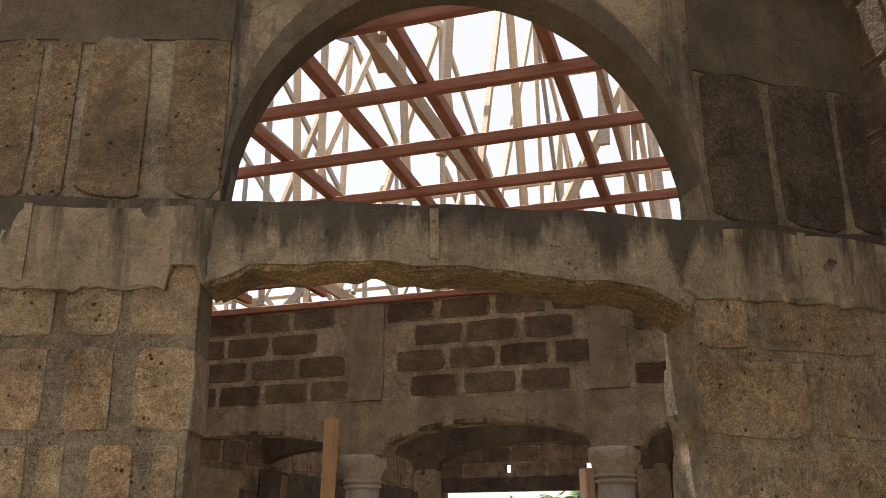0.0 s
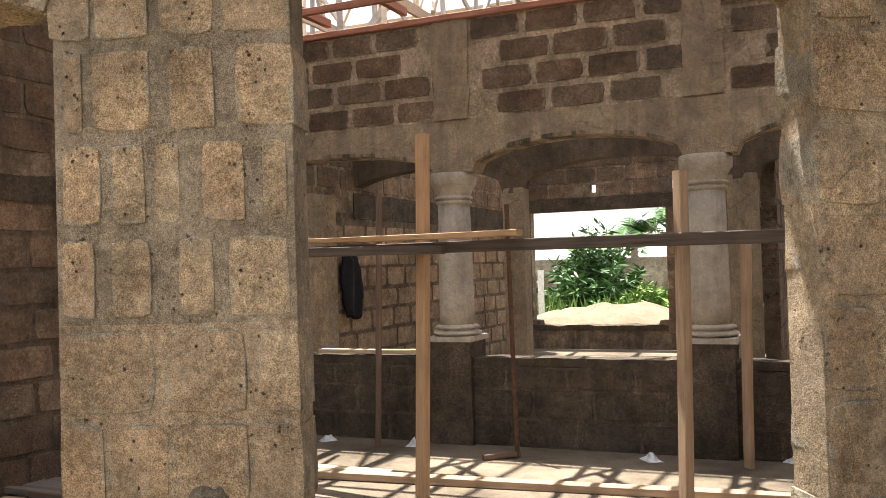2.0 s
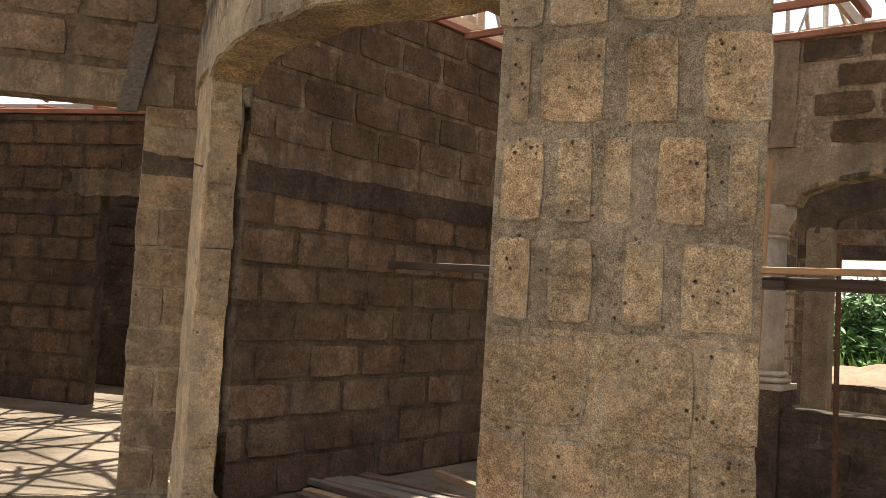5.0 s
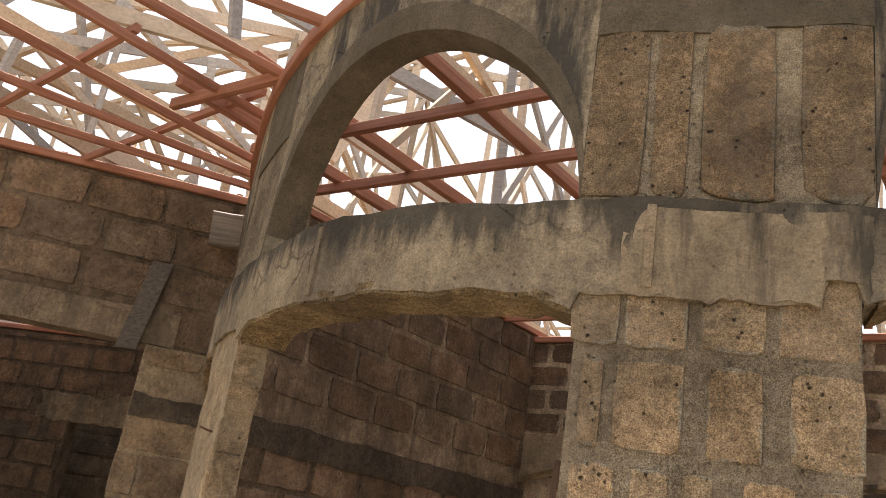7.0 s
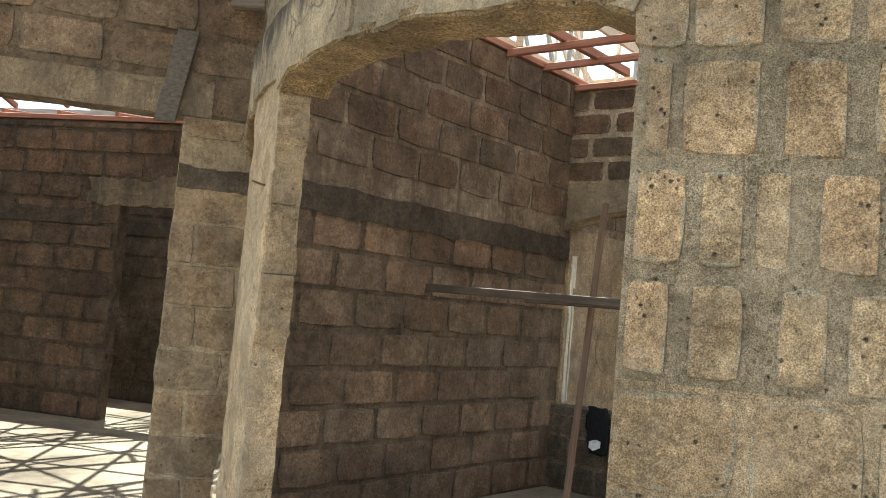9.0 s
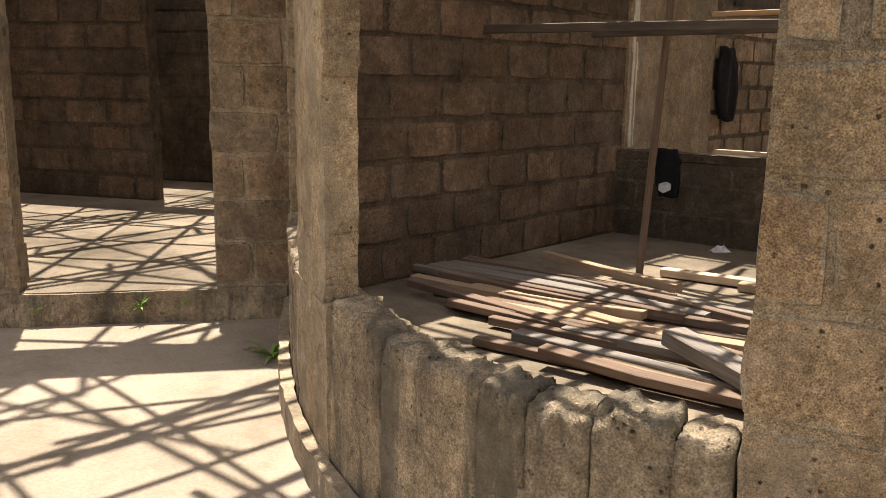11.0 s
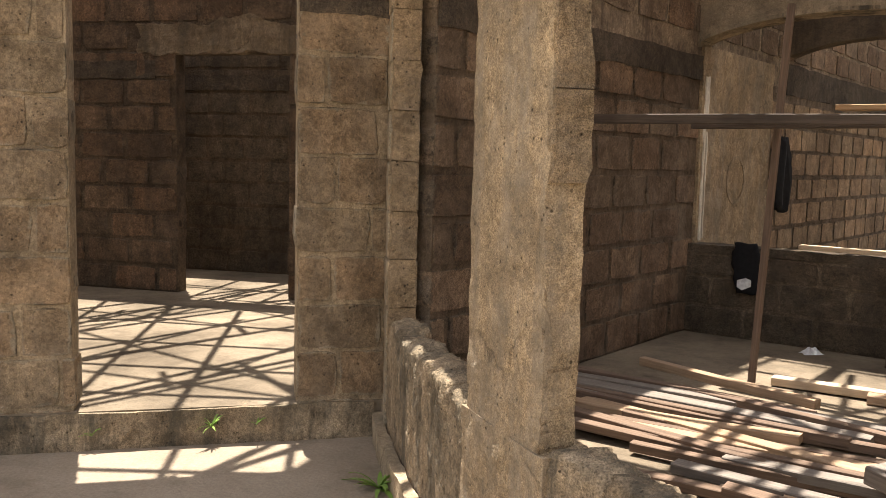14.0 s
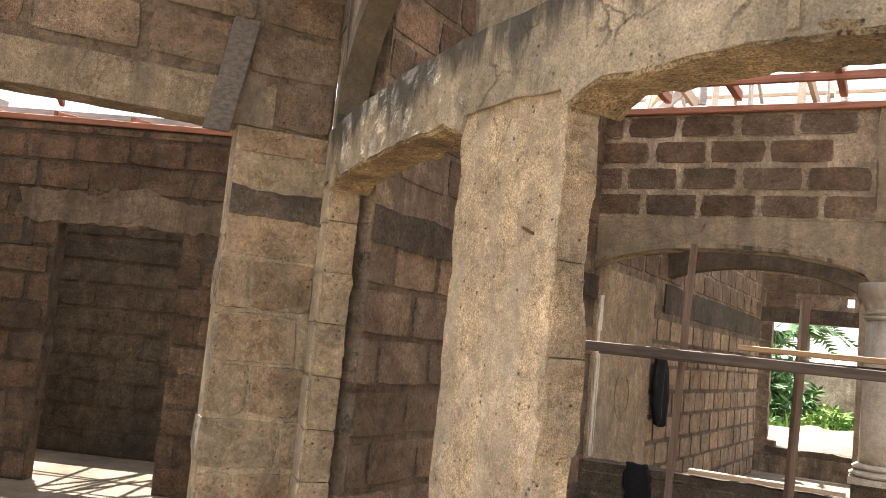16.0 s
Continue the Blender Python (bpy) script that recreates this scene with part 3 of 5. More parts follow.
block_wall("wall_bow_east", "rough pier of grey-brown sandcrete blocks with chipped edge", BOW, QA, QB, -0.14, 2.37, TH + 0.02, (), SAND_BLOCK, SAND_MORTAR, 8, joint=0.03, recess=0.001)


def crumbled(name, a, b, zb, top, parent=None, label=""):
    """A stretch of the low wall: a section with a rounded, knobbly crown, drawn along the curve."""
    n = max(3, int((b - a) / 0.012))
    verts, faces = [], []
    for i in range(n + 1):
        s = a + (b - a) * i / n
        e = min(1.0, min(s - a, b - s) / 0.016)
        zt = top(s) - 0.012 * (1 - e) ** 2
        m = max(4, int((0.55 - zb) / 0.022))
        sec = [(0.0, zb + (zt - 0.03 - zb) * j / m) for j in range(m + 1)]
        sec += [(TH / 2 - TH / 2 * cos(pi * j / 9), zt - 0.03 + 0.03 * sin(pi * j / 9) ** 0.5) for j in range(1, 9)]
        sec += [(TH, zb + (zt - 0.03 - zb) * (m - j) / m) for j in range(m + 1)]
        for d, z in sec:
            q = BOW.at(s, d)
            k = 0.007 * wob(q.x, q.y, z, 7) + 0.007 * wob(q.x + 5, q.y, z, 21) + 0.008 * wob(q.x, q.y + 5, z, 47)
            up = min(1.0, max(0.0, (z - 0.42) / 0.14))
            side = -1 if d < TH / 2 else 1
            edge = 0.006 * (1 - e) ** 2
            verts.append(BOW.at(s, d + side * (k * (0.6 + 1.4 * up) - edge) - side * 0.003, z + up * 1.6 * k))
    c = len(sec)
    for i in range(n):
        for j in range(c - 1):
            faces.append((i * c + j, (i + 1) * c + j, (i + 1) * c + j + 1, i * c + j + 1))
        faces.append((i * c + c - 1, (i + 1) * c + c - 1, (i + 1) * c, i * c))
    faces += [tuple(reversed(range(c))), tuple(n * c + j for j in range(c))]
    return recalc(mesh_object(name, verts, faces, LOW_WALL, parent, label, smooth=True))


def low_stretch(a, b):
    q = random.Random(int(a * 100) + 3)
    cuts = [a]
    while cuts[-1] < b - 0.30:
        cuts.append(cuts[-1] + q.choice((0.15, 0.19, 0.22, 0.25)) + q.uniform(-0.02, 0.02))
    cuts.append(b)
    ob = rough_wall("wall_low", BOW, a, b, GROUND - 0.05, 0.33, TH - 0.012, LOW_WALL, ds=0.04, dz=0.05, amp=0.008, d0=0.006, freq=7)
    tagged(ob, "low curved cement wall of upright blocks with a crumbling top", "wall", kind="structure")
    for u, v in zip(cuts, cuts[1:]):
        h = 0.578 + q.uniform(-0.022, 0.016)
        tilt = q.uniform(-0.06, 0.06)
        gap = q.choice((-0.002, -0.002, 0.0015, 0.004))
        crumbled("block", u + gap, v - gap, GROUND - 0.04, lambda s, h=h, t=tilt, u=u, v=v: h + t * (s - (u + v) / 2) + 0.012 * wob(s, 7, 0, 13) + 0.008 * wob(s, 2, 0, 37), ob)


low_stretch(J0, P1A)
low_stretch(P1B, PA)
low_stretch(PB, QA)
kerb = rough_wall("plinth", BOW, 0.02, PA + 0.1, GROUND - 0.05, lambda s: GROUND + 0.13, 0.05, PLASTER, ds=0.06, dz=0.05, amp=0.01, d0=-0.055)
tagged(kerb, "thin cement skirting along the foot of the curved wall", "skirting", kind="structure")

foot = rough_wall("wall_post_foot", BOW, P1A - 0.02, P1B + 0.03, GROUND, 0.56, TH + 0.012, BARE_PLASTER, ds=0.02, dz=0.03, amp=0.008, d0=-0.006, freq=7)
tagged(foot, "plastered foot of the post running into the low wall", "pillar", kind="structure")
post = rough_wall("wall_post", BOW, P1A, P1B - 0.004, 0.54, 2.30, 0.115, BARE_PLASTER, ds=0.016, dz=0.02, amp=0.007, ends=0.014, freq=8)
tagged(post, "yellow plastered masonry post with broken edges between two openings", "pillar", kind="structure")
r_end = random.Random(8)
for k in range(7):
    z = 0.55 + 0.25 * k
    rough_wall("broken_end", BOW, P1B - 0.016, P1B + 0.004 + r_end.uniform(-0.014, 0.012), z + 0.002, min(2.29, z + 0.248), 0.107, ROUGH_SAND, post, ds=0.014, dz=0.02, amp=0.016, d0=0.004 + r_end.uniform(-0.003, 0.003), ends=0.016, freq=13, ragged=0.006)
jamb = block_wall("wall_jamb", "flaking jamb of sandcrete courses at the end of the curved wall", BOW, 0.0, J0 - 0.03, GROUND, 2.30, TH - 0.02, (), POST_BLOCK, SAND_MORTAR, 52, course=0.24, length=1.0, joint=0.008, recess=0.002,
                  laid={round(GROUND + 0.24 * k, 2): [(0.0, 1.0)] for k in range(10)})
for k in range(2, 10):
    z = GROUND + 0.24 * k
    rough_wall("broken_end", BOW, J0 - 0.034, J0 + 0.006 + r_end.uniform(-0.012, 0.01), z + 0.002, z + 0.238, TH - 0.03, ROUGH_SAND, jamb, ds=0.014, dz=0.02, amp=0.014, d0=0.004, ends=0.014, freq=13, ragged=0.006)


def beam_low(s):
    q = BOW.at(s)
    base = 2.255
    if s > PB - 0.1:
        k = min(1, max(0, (s - PB) / (QA - PB)))
        base = 2.32 + 0.035 * sin(pi * k) - 0.045 * k
    for a, b in ((J0, P1A), (P1B, PA), (PB, QA)):
        if a - 0.01 < s < b + 0.01:
            base -= 0.05 * max(0.0, 1 - (s - a) / 0.12, 1 - (b - s) / 0.12)
    return base + 0.012 * wob(q.x, q.y, 0, 9)


def beam_high(s):
    q = BOW.at(s)
    return 2.515 + 0.012 * wob(q.x, q.y, 0, 3)


ring = rough_wall("lintel_beam", BOW, 0.05, QB, beam_low, beam_high, TH + 0.03, BEAM, ds=0.02, dz=0.03, amp=0.006, d0=-0.015, ragged=0.007, freq=8)
tagged(ring, "curved concrete lintel beam streaked black with a broken underside", "beam", kind="structure")
for s in (BOW.near(-1.15, 2.3), BOW.near(-0.03, 2.35), BOW.near(1.1, 2.55), BOW.near(-2.2, 2.5)):
    rough_wall("cement_strip", BOW, s - 0.012, s + 0.012, beam_low(s) + 0.02, 2.50, 0.02, PLASTER, ring, ds=0.012, dz=0.03, amp=0.003, d0=-0.024)
for a, b in ((PA + 0.17 * (PB - PA), PB + 0.01), (QA + 0.12, QB - 0.01)):
    rough_wall("plaster_coat", BOW, a, b, lambda s: beam_low(s) + 0.012 * wob(s, 4, 0, 5) + 0.02 * wob(s, 9, 0, 13) + 0.012 * wob(s, 9, 3, 41), lambda s: 2.49 + 0.02 * wob(s, 8, 0, 4), 0.02, PALE_COAT, ring, ds=0.008, dz=0.025, amp=0.004, d0=-0.0185, ragged=0.008, ends=0.02)
for a, b in ((PB + 0.02, QA), (P1B + 0.02, PA), (J0 + 0.02, P1A)):
    rough_wall("spalled_soffit", BOW, a, b, lambda s: beam_low(s) - 0.012, lambda s: beam_low(s) + 0.02, TH + 0.012, SOFFIT, ring, ds=0.012, dz=0.02, amp=0.016, d0=-0.008, ragged=0.016, freq=14)


def arch_line(a, b, spring, crown):
    m, h = (a + b) / 2, (b - a) / 2
    return lambda s: spring + (crown - spring) * sqrt(max(0.0, 1 - ((s - m) / h) ** 2))


WALLTOP = 3.42


def lunette(a, b, crown, mat):
    n = rough_wall("arch_head", BOW, a, b, arch_line(a, b, 2.50, crown), WALLTOP, TH - 0.03, mat, ds=0.02, dz=0.06, amp=0.004)
    tagged(n, "smooth cement arch over the curved lintel", "arch", kind="structure")
    rim = rough_wall("arch_rim", BOW, a + 0.001, b - 0.001, lambda s: arch_line(a, b, 2.50, crown)(s) - 0.006, lambda s: arch_line(a, b, 2.50, crown)(s) + 0.10, TH - 0.024, GREY_RENDER, n, ds=0.02, dz=0.05, amp=0.003, d0=-0.003)


lunette(PB + 0.02, QA + 0.09, 3.29, CONCRETE)
lunette(P1B + 0.03, PA - 0.01, 3.17, CONCRETE)
lunette(J0 - 0.1, P1A + 0.02, 3.10, CONCRETE)


def spandrel(a, b, seed, rows, mat=SAND_BLOCK):
    w = rough_wall("wall_upper", BOW, a, b, 2.50, 3.04, TH - 0.012, GREY_MORTAR, ds=0.05, dz=0.06, amp=0.005, d0=0.006)
    rough_wall("render_coat", BOW, a + 0.002, b - 0.002, lambda s: 3.035 + 0.015 * wob(s, 3, 0, 6), WALLTOP, TH + 0.004, GREY_RENDER, w, ds=0.03, dz=0.05, amp=0.005, d0=-0.002, ragged=0.012)
    tagged(w, "upper wall of tall rough blocks under grey render", "wall", kind="structure")
    q = random.Random(seed)
    for u, v in rows:
        lay_block(w, BOW, a + (b - a) * (u + v) / 2, 2.785, (b - a) * (v - u), 0.52, TH - 0.012, mat, q, 0.0005)


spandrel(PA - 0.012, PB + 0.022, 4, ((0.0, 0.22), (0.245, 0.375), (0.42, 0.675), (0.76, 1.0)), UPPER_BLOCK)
# right-hand row in dark cement: the shade up there is put into its colour
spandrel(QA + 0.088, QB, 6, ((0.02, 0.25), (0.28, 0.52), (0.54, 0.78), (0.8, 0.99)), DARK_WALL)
spandrel(P1A + 0.015, P1B + 0.035, 9, ())
spandrel(0.0, J0 - 0.095, 9, ())

side = Path([(1.42, 2.66), (2.15, -0.6)])
# darker blocks and mortar than the piers, painting this wall's shade into them
block_wall("wall_porch_side", "porch side wall of grey-brown sandcrete blocks", side, 0.0, 3.3, -0.14, 3.6, 0.2, (), GREY_BLOCK, BROWN_MORTAR, 31)

# ---- the door wall beside the porch ----
block_wall("wall_door", "front wall of sandcrete blocks with a doorway and window opening", DOORW, -4.0, 0.46, -0.14, 2.49, 0.18,
           ((-1.07, 0.0, -0.2, 2.49), (-3.3, -1.63, 0.62, 2.49)), TAN_BLOCK, SAND_MORTAR, 12, joint=0.018, recess=0.004, bare=((0.0, 0.46, 2.05, 2.3),))
block_wall("wall_door_upper", "brown block courses above the doorway lintel", DOORW, -4.0, 0.46, 2.492, 3.50, 0.18, (), BROWN_BLOCK, BROWN_MORTAR, 13, bare=((-3.4, 0.2, 2.45, 2.72),))
for a, b in ((-3.45, 0.16),):
    ob = rough_wall("door_lintel", DOORW, a, b, 2.494, 2.70, 0.196, LINTEL, ds=0.06, dz=0.05, amp=0.006, d0=-0.008, ragged=0.006)
    tagged(ob, "concrete lintel over the doorway and window", "lintel", kind="structure")
ob = rough_wall("lintel_band", DOORW, 0.004, 0.456, 2.06, lambda s: 2.2 + 0.06 * wob(s, 2, 0, 5), 0.19, BAND, ds=0.03, dz=0.04, amp=0.006, d0=-0.005, ragged=0.02)
tagged(ob, "dark cast concrete band in the door pier", "band", kind="structure")
step = rough_wall("door_step", DOORW, -3.9, 0.4, GROUND - 0.05, SLAB - 0.004, 0.10, LOW_WALL, ds=0.05, dz=0.04, amp=0.012, d0=-0.03, ragged=0.008)
tagged(step, "mossy concrete edge of the raised floor at the doorway", "step", kind="structure")

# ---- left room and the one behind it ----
block_wall("wall_inner", "inner wall of brown blocks with a doorway", INNER, -2.99, 2.6, SLAB, 3.05, 0.16, ((0.0, 1.08, 0.0, 2.22),), DEEP_BROWN_BLOCK, DEEP_BROWN_MORTAR, 15, course=0.24,
           bare=((-0.35, 1.5, 2.2, 2.6),))
ob = rough_wall("door_surround", INNER, -0.34, 1.5, lambda s: 2.222 + 0.02 * wob(s, 0, 0, 4), lambda s: 2.48 + 0.12 * wob(s, 1, 0, 2.1), 0.03, LINTEL, ds=0.03, dz=0.03, amp=0.014, d0=-0.010, ragged=0.05, ends=0.08)
tagged(ob, "patchy pale mortar over the inner doorway", "lintel", kind="structure")
for a, b in ((-2.9, -0.2), (1.25, 2.5)):
    ob = rough_wall("lintel_band", INNER, a, b, 2.0, 2.16, 0.03, BAND, ds=0.06, dz=0.05, amp=0.006, d0=-0.008, ragged=0.012)
    tagged(ob, "dark concrete band across the brown block wall", "band", kind="structure")
BACK = Path([(-10.2, 8.35), (-4.0, 9.0)])
# dark blocks and mortar: the deep room's shade put into their colour
block_wall("wall_back", "back wall of blocks with its shade painted into a dark colour", BACK, 0.0, 6.2, SLAB, 3.05, 0.16, (), DARK_WALL, DEEP_BROWN_MORTAR, 16, course=0.24)
ob = rough_wall("lintel_band", BACK, 0.1, 6.1, 2.02, 2.18, 0.03, BAND, ds=0.08, dz=0.06, amp=0.006, d0=-0.008, ragged=0.012)
tagged(ob, "dark concrete band across the brown block wall", "band", kind="structure")
WEST = Path([(-7.75, 2.3), (-10.2, 8.4)])
block_wall("wall_west", "side wall of brown blocks", WEST, 0.0, 6.5, SLAB, 3.4, 0.16, (), BROWN_BLOCK, BROWN_MORTAR, 17, course=0.25)

# ---- main room and hall ----
block_wall("wall_left", "side wall of damp brown sandcrete blocks", LEFT, 0.02, 10.1, SLAB, 2.08, 0.18, (), BROWN_BLOCK, BROWN_MORTAR, 18, course=0.242, length=0.46, recess=0.007,
           bare=((3.0, 10.2, 0.0, 2.3),))
HALL = Path([tuple(LEFT.at(4.62, -0.012).xy), tuple(LEFT.at(10.0, -0.012).xy)])
# paler skin over the brown wall: bounced sunlight painted into the block colour
block_wall("wall_hall", "hall side wall of blocks coloured pale as if sunlit, with dark joints", HALL, 0.0, 5.38, SLAB, 2.02, 0.012, (), HALL_BLOCK, BROWN_MORTAR, 29, course=0.235, length=0.46, joint=0.03, recess=0.005)
block_wall("wall_left_upper", "upper side wall of brown sandcrete blocks with pale joints", LEFT, 0.02, 10.1, 2.082, 3.48, 0.18, (), BROWN_BLOCK, PATCHY_MORTAR, 28, course=0.235, length=0.46, joint=0.03, recess=0.005,
           bare=((0.0, 10.1, 2.0, 2.2),))
ob = rough_wall("lintel_band", LEFT, 0.03, 3.1, lambda s: 1.99 + 0.012 * wob(s, 0, 0, 3), lambda s: 2.17 + 0.03 * wob(s, 5, 0, 2), 0.03, BAND, ds=0.04, dz=0.04, amp=0.006, d0=-0.012, ragged=0.012)
tagged(ob, "dark concrete band across the brown block wall", "band", kind="structure")
ob = rough_wall("lintel_band", LEFT, 5.0, 10.0, lambda s: 2.02, lambda s: 2.3, 0.03, BAND, ds=0.1, dz=0.06, amp=0.006, d0=-0.012, ragged=0.012)
tagged(ob, "dark concrete band across the brown block wall", "band", kind="structure")
ob = rough_wall("plaster_panel", LEFT, 3.1, 4.615, SLAB, 2.25, 0.04, BARE_PLASTER, ds=0.05, dz=0.05, amp=0.006, d0=-0.02)
tagged(ob, "yellowish plastered stretch of the hall wall", "plaster", kind="structure")


# white strips stand in for sunlit brightness showing through a narrow gap
for a, b, z0, z1 in ((3.15, 3.185, 0.78, 1.97), (3.205, 3.225, 0.8, 1.6), (3.15, 3.22, 1.75, 2.02)):
    ob = rough_wall("lime_streak", LEFT, a, b, z0, z1, 0.012, GAP_LIGHT, ds=0.012, dz=0.04, amp=0.003, d0=-0.029, ragged=0.02, ends=0.012)
    tagged(ob, "thin white strip painted in for the bright gap at the plastered corner", "mark", kind="structure")


def arcade_low(s):
    for a, b, crown in ((-1.80, 0.08, 2.42), (0.44, 2.02, 2.44), (2.40, 4.10, 2.44)):
        if a <= s <= b:
            return arch_line(a - 0.15, b + 0.15, 2.12, crown)(s)
    return 2.22


ob = rough_wall("arcade_beam", ARC, -1.82, 5.0, arcade_low, 2.63, 0.24, PLASTER, ds=0.04, dz=0.06, amp=0.006, d0=0.0)
tagged(ob, "cement beam with three shallow arches over round columns", "beam", kind="structure")
for a, b, crown in ((-1.80, 0.08, 2.42), (0.44, 2.02, 2.44), (2.40, 4.10, 2.44)):
    curve = arch_line(a - 0.15, b + 0.15, 2.12, crown)
    trim = rough_wall("arch_trim", ARC, a, b, lambda s, c=curve: c(s) - 0.006, lambda s, c=curve: c(s) + 0.022, 0.25, PALE_COAT, ob, ds=0.03, dz=0.03, amp=0.004, d0=-0.006, ragged=0.004)
block_wall("wall_arcade", "upper wall of brown blocks with thick pale joints", ARC, -1.82, 5.0, 2.632, 3.42, 0.2, (), GREY_BLOCK, PALE_MORTAR, 19, course=0.2, length=0.43, joint=0.036,
           bare=((0.06, 0.48, 2.6, 3.5), (1.98, 2.4, 2.6, 3.5)))
for a, b in ((0.12, 0.42), (2.05, 2.33)):
    ob = rough_wall("pilaster", ARC, a, b, 2.635, 3.44, 0.03, PLASTER, ds=0.04, dz=0.05, amp=0.012, d0=-0.016, ends=0.025)
    tagged(ob, "grey cast concrete pilaster in the block wall", "pilaster", kind="structure")
block_wall("wall_dwarf", "waist-high wall of dark damp cement blocks", ARC, -1.82, 5.0, SLAB, 0.70, 0.21, (), DARK_WALL, DARK_MORTAR, 26, course=0.22, length=0.5, joint=0.02)
ob = rough_wall("wall_cap", ARC, -1.82, 5.0, 0.702, lambda s: 0.765 + 0.008 * wob(s, 0, 0, 6), 0.22, DARK_WALL, ds=0.04, dz=0.06, amp=0.009, ragged=0.008)
tagged(ob, "rough cement capping on the dwarf wall", "capping", kind="structure")


def lathe(name, rows, mat, parent, n=28, label=""):
    v, f = [], []
    for rad, z in rows:
        v += [(rad * cos(2 * pi * k / n), rad * sin(2 * pi * k / n), z) for k in range(n)]
    for i in range(len(rows) - 1):
        for k in range(n):
            f.append((i * n + k, i * n + (k + 1) % n, (i + 1) * n + (k + 1) % n, (i + 1) * n + k))
    f += [tuple(reversed(range(n))), tuple((len(rows) - 1) * n + k for k in range(n))]
    return mesh_object(name, v, f, mat, parent, label, smooth=True)


def torus_rows(r0, z0, z1, out, n=6):
    return [(r0 + out * sin(pi * k / n), z0 + (z1 - z0) * k / n) for k in range(n + 1)]


def build_column():
    base = new("column")
    ped = Path([(-0.17, -0.17), (0.17, -0.17)])
    rough_wall("pedestal", ped, 0.0, 0.34, 0.0, 0.80, 0.34, DARK_WALL, base, ds=0.06, dz=0.07, amp=0.006)
    rough_wall("plinth", Path([(-0.19, -0.19), (0.19, -0.19)]), 0.0, 0.38, 0.80, 0.84, 0.38, COLUMN, base, ds=0.06, dz=0.04, amp=0.004)
    lathe("base_moulding", torus_rows(0.165, 0.84, 0.885, 0.03) + torus_rows(0.15, 0.888, 0.93, 0.028), COLUMN, base)
    lathe("shaft", [(0.142, 0.92), (0.138, 1.1), (0.135, 1.5), (0.128, 1.89)], COLUMN, base)
    lathe("capital", torus_rows(0.13, 1.88, 1.915, 0.018) + torus_rows(0.135, 1.917, 1.95, 0.02) + [(0.14, 1.96), (0.15, 1.99), (0.175, 2.03), (0.185, 2.04), (0.19, 2.10), (0.186, 2.13)], COLUMN, base)
    tagged(base, "round grey cement column with ringed base and capital on a dark pedestal", "column", "columns of the arcade")
    return base


col = build_column()
col.matrix_basis = pose(*room(0.22, 0.12, SLAB), 0, 0, -17.5)
for s in (2.17, 4.25):
    copy_thing(col, pose(*room(s, 0.12, SLAB), 0, 0, -17.5))


def arcade2_low(s):
    for a, b, crown in ((-1.82, -0.02, 2.50), (0.20, 2.14, 2.50), (2.44, 4.6, 2.5)):
        if a <= s <= b:
            return arch_line(a - 0.1, b + 0.1, 2.16, crown)(s)
    return 2.2


# plaster darker than the arcade beam's, so the front arches stand out
ob = rough_wall("hall_beam", ARC2, -1.82, 5.0, arcade2_low, 3.0, 0.2, DARK_PLASTER, ds=0.04, dz=0.09, amp=0.005)
tagged(ob, "cement beam with shallow arches across the hall", "beam", kind="structure")
for a, b in ((-0.02, 0.20), (2.15, 2.42), (4.6, 4.9)):
    ob = rough_wall("hall_pier", ARC2, a, b, SLAB, 2.25, 0.2, PLASTER, ds=0.05, dz=0.08, amp=0.006)
    tagged(ob, "square plastered pier in the hall", "pillar", kind="structure")
block_wall("wall_far", "far wall of brown blocks with a wide window opening", FAR, -1.9, 7.0, SLAB, 3.4, 0.2, ((-1.36, 0.80, 0.44, 2.29), (2.89, 4.9, 0.34, 2.26), (-0.37, -0.27, 2.57, 2.70), (0.89, 0.99, 2.57, 2.70)), BROWN_BLOCK, PATCHY_MORTAR, 23, course=0.24,
           bare=((-1.6, 1.1, 2.29, 2.55), (-1.4, 0.85, 0.1, 0.5), (-0.55, -0.1, 2.5, 2.75), (0.7, 1.15, 2.5, 2.75)))
for a, b in ((-1.6, 1.05), (2.7, 5.1)):
    ob = rough_wall("window_lintel", FAR, a, b, 2.292, 2.5, 0.22, BAND, ds=0.1, dz=0.1, amp=0.004, d0=-0.01)
    tagged(ob, "dark concrete lintel over the window opening", "lintel", kind="structure")
ob = rough_wall("window_sill", FAR, -1.36, 0.80, 0.38, lambda s: 0.47 + 0.02 * wob(s, 0, 0, 3), 0.23, DARK_WALL, ds=0.06, dz=0.05, amp=0.008, d0=-0.015, ragged=0.02)
tagged(ob, "broken block sill of the window opening", "sill", kind="structure")
PART = Path([tuple(room(2.45, 4.6).xy), tuple(room(2.42, 2.2).xy)])
block_wall("wall_partition", "short partition of brown blocks behind the hall pier", PART, 0.0, 2.38, SLAB, 3.0, 0.14, (), BROWN_BLOCK, BROWN_MORTAR, 41, course=0.24)
STUB = Path([tuple(room(2.56, 4.75).xy), tuple(room(2.70, 4.75).xy)])
ob = rough_wall("hall_stub", STUB, 0.0, 0.14, SLAB, 2.3, 0.16, BARE_PLASTER, ds=0.03, dz=0.05, amp=0.012, ends=0.015)
tagged(ob, "broken masonry stub beside the partition", "pillar", kind="structure")
EAST = Path([tuple(room(6.9, 7.4).xy), tuple(room(4.9, -3.6).xy)])
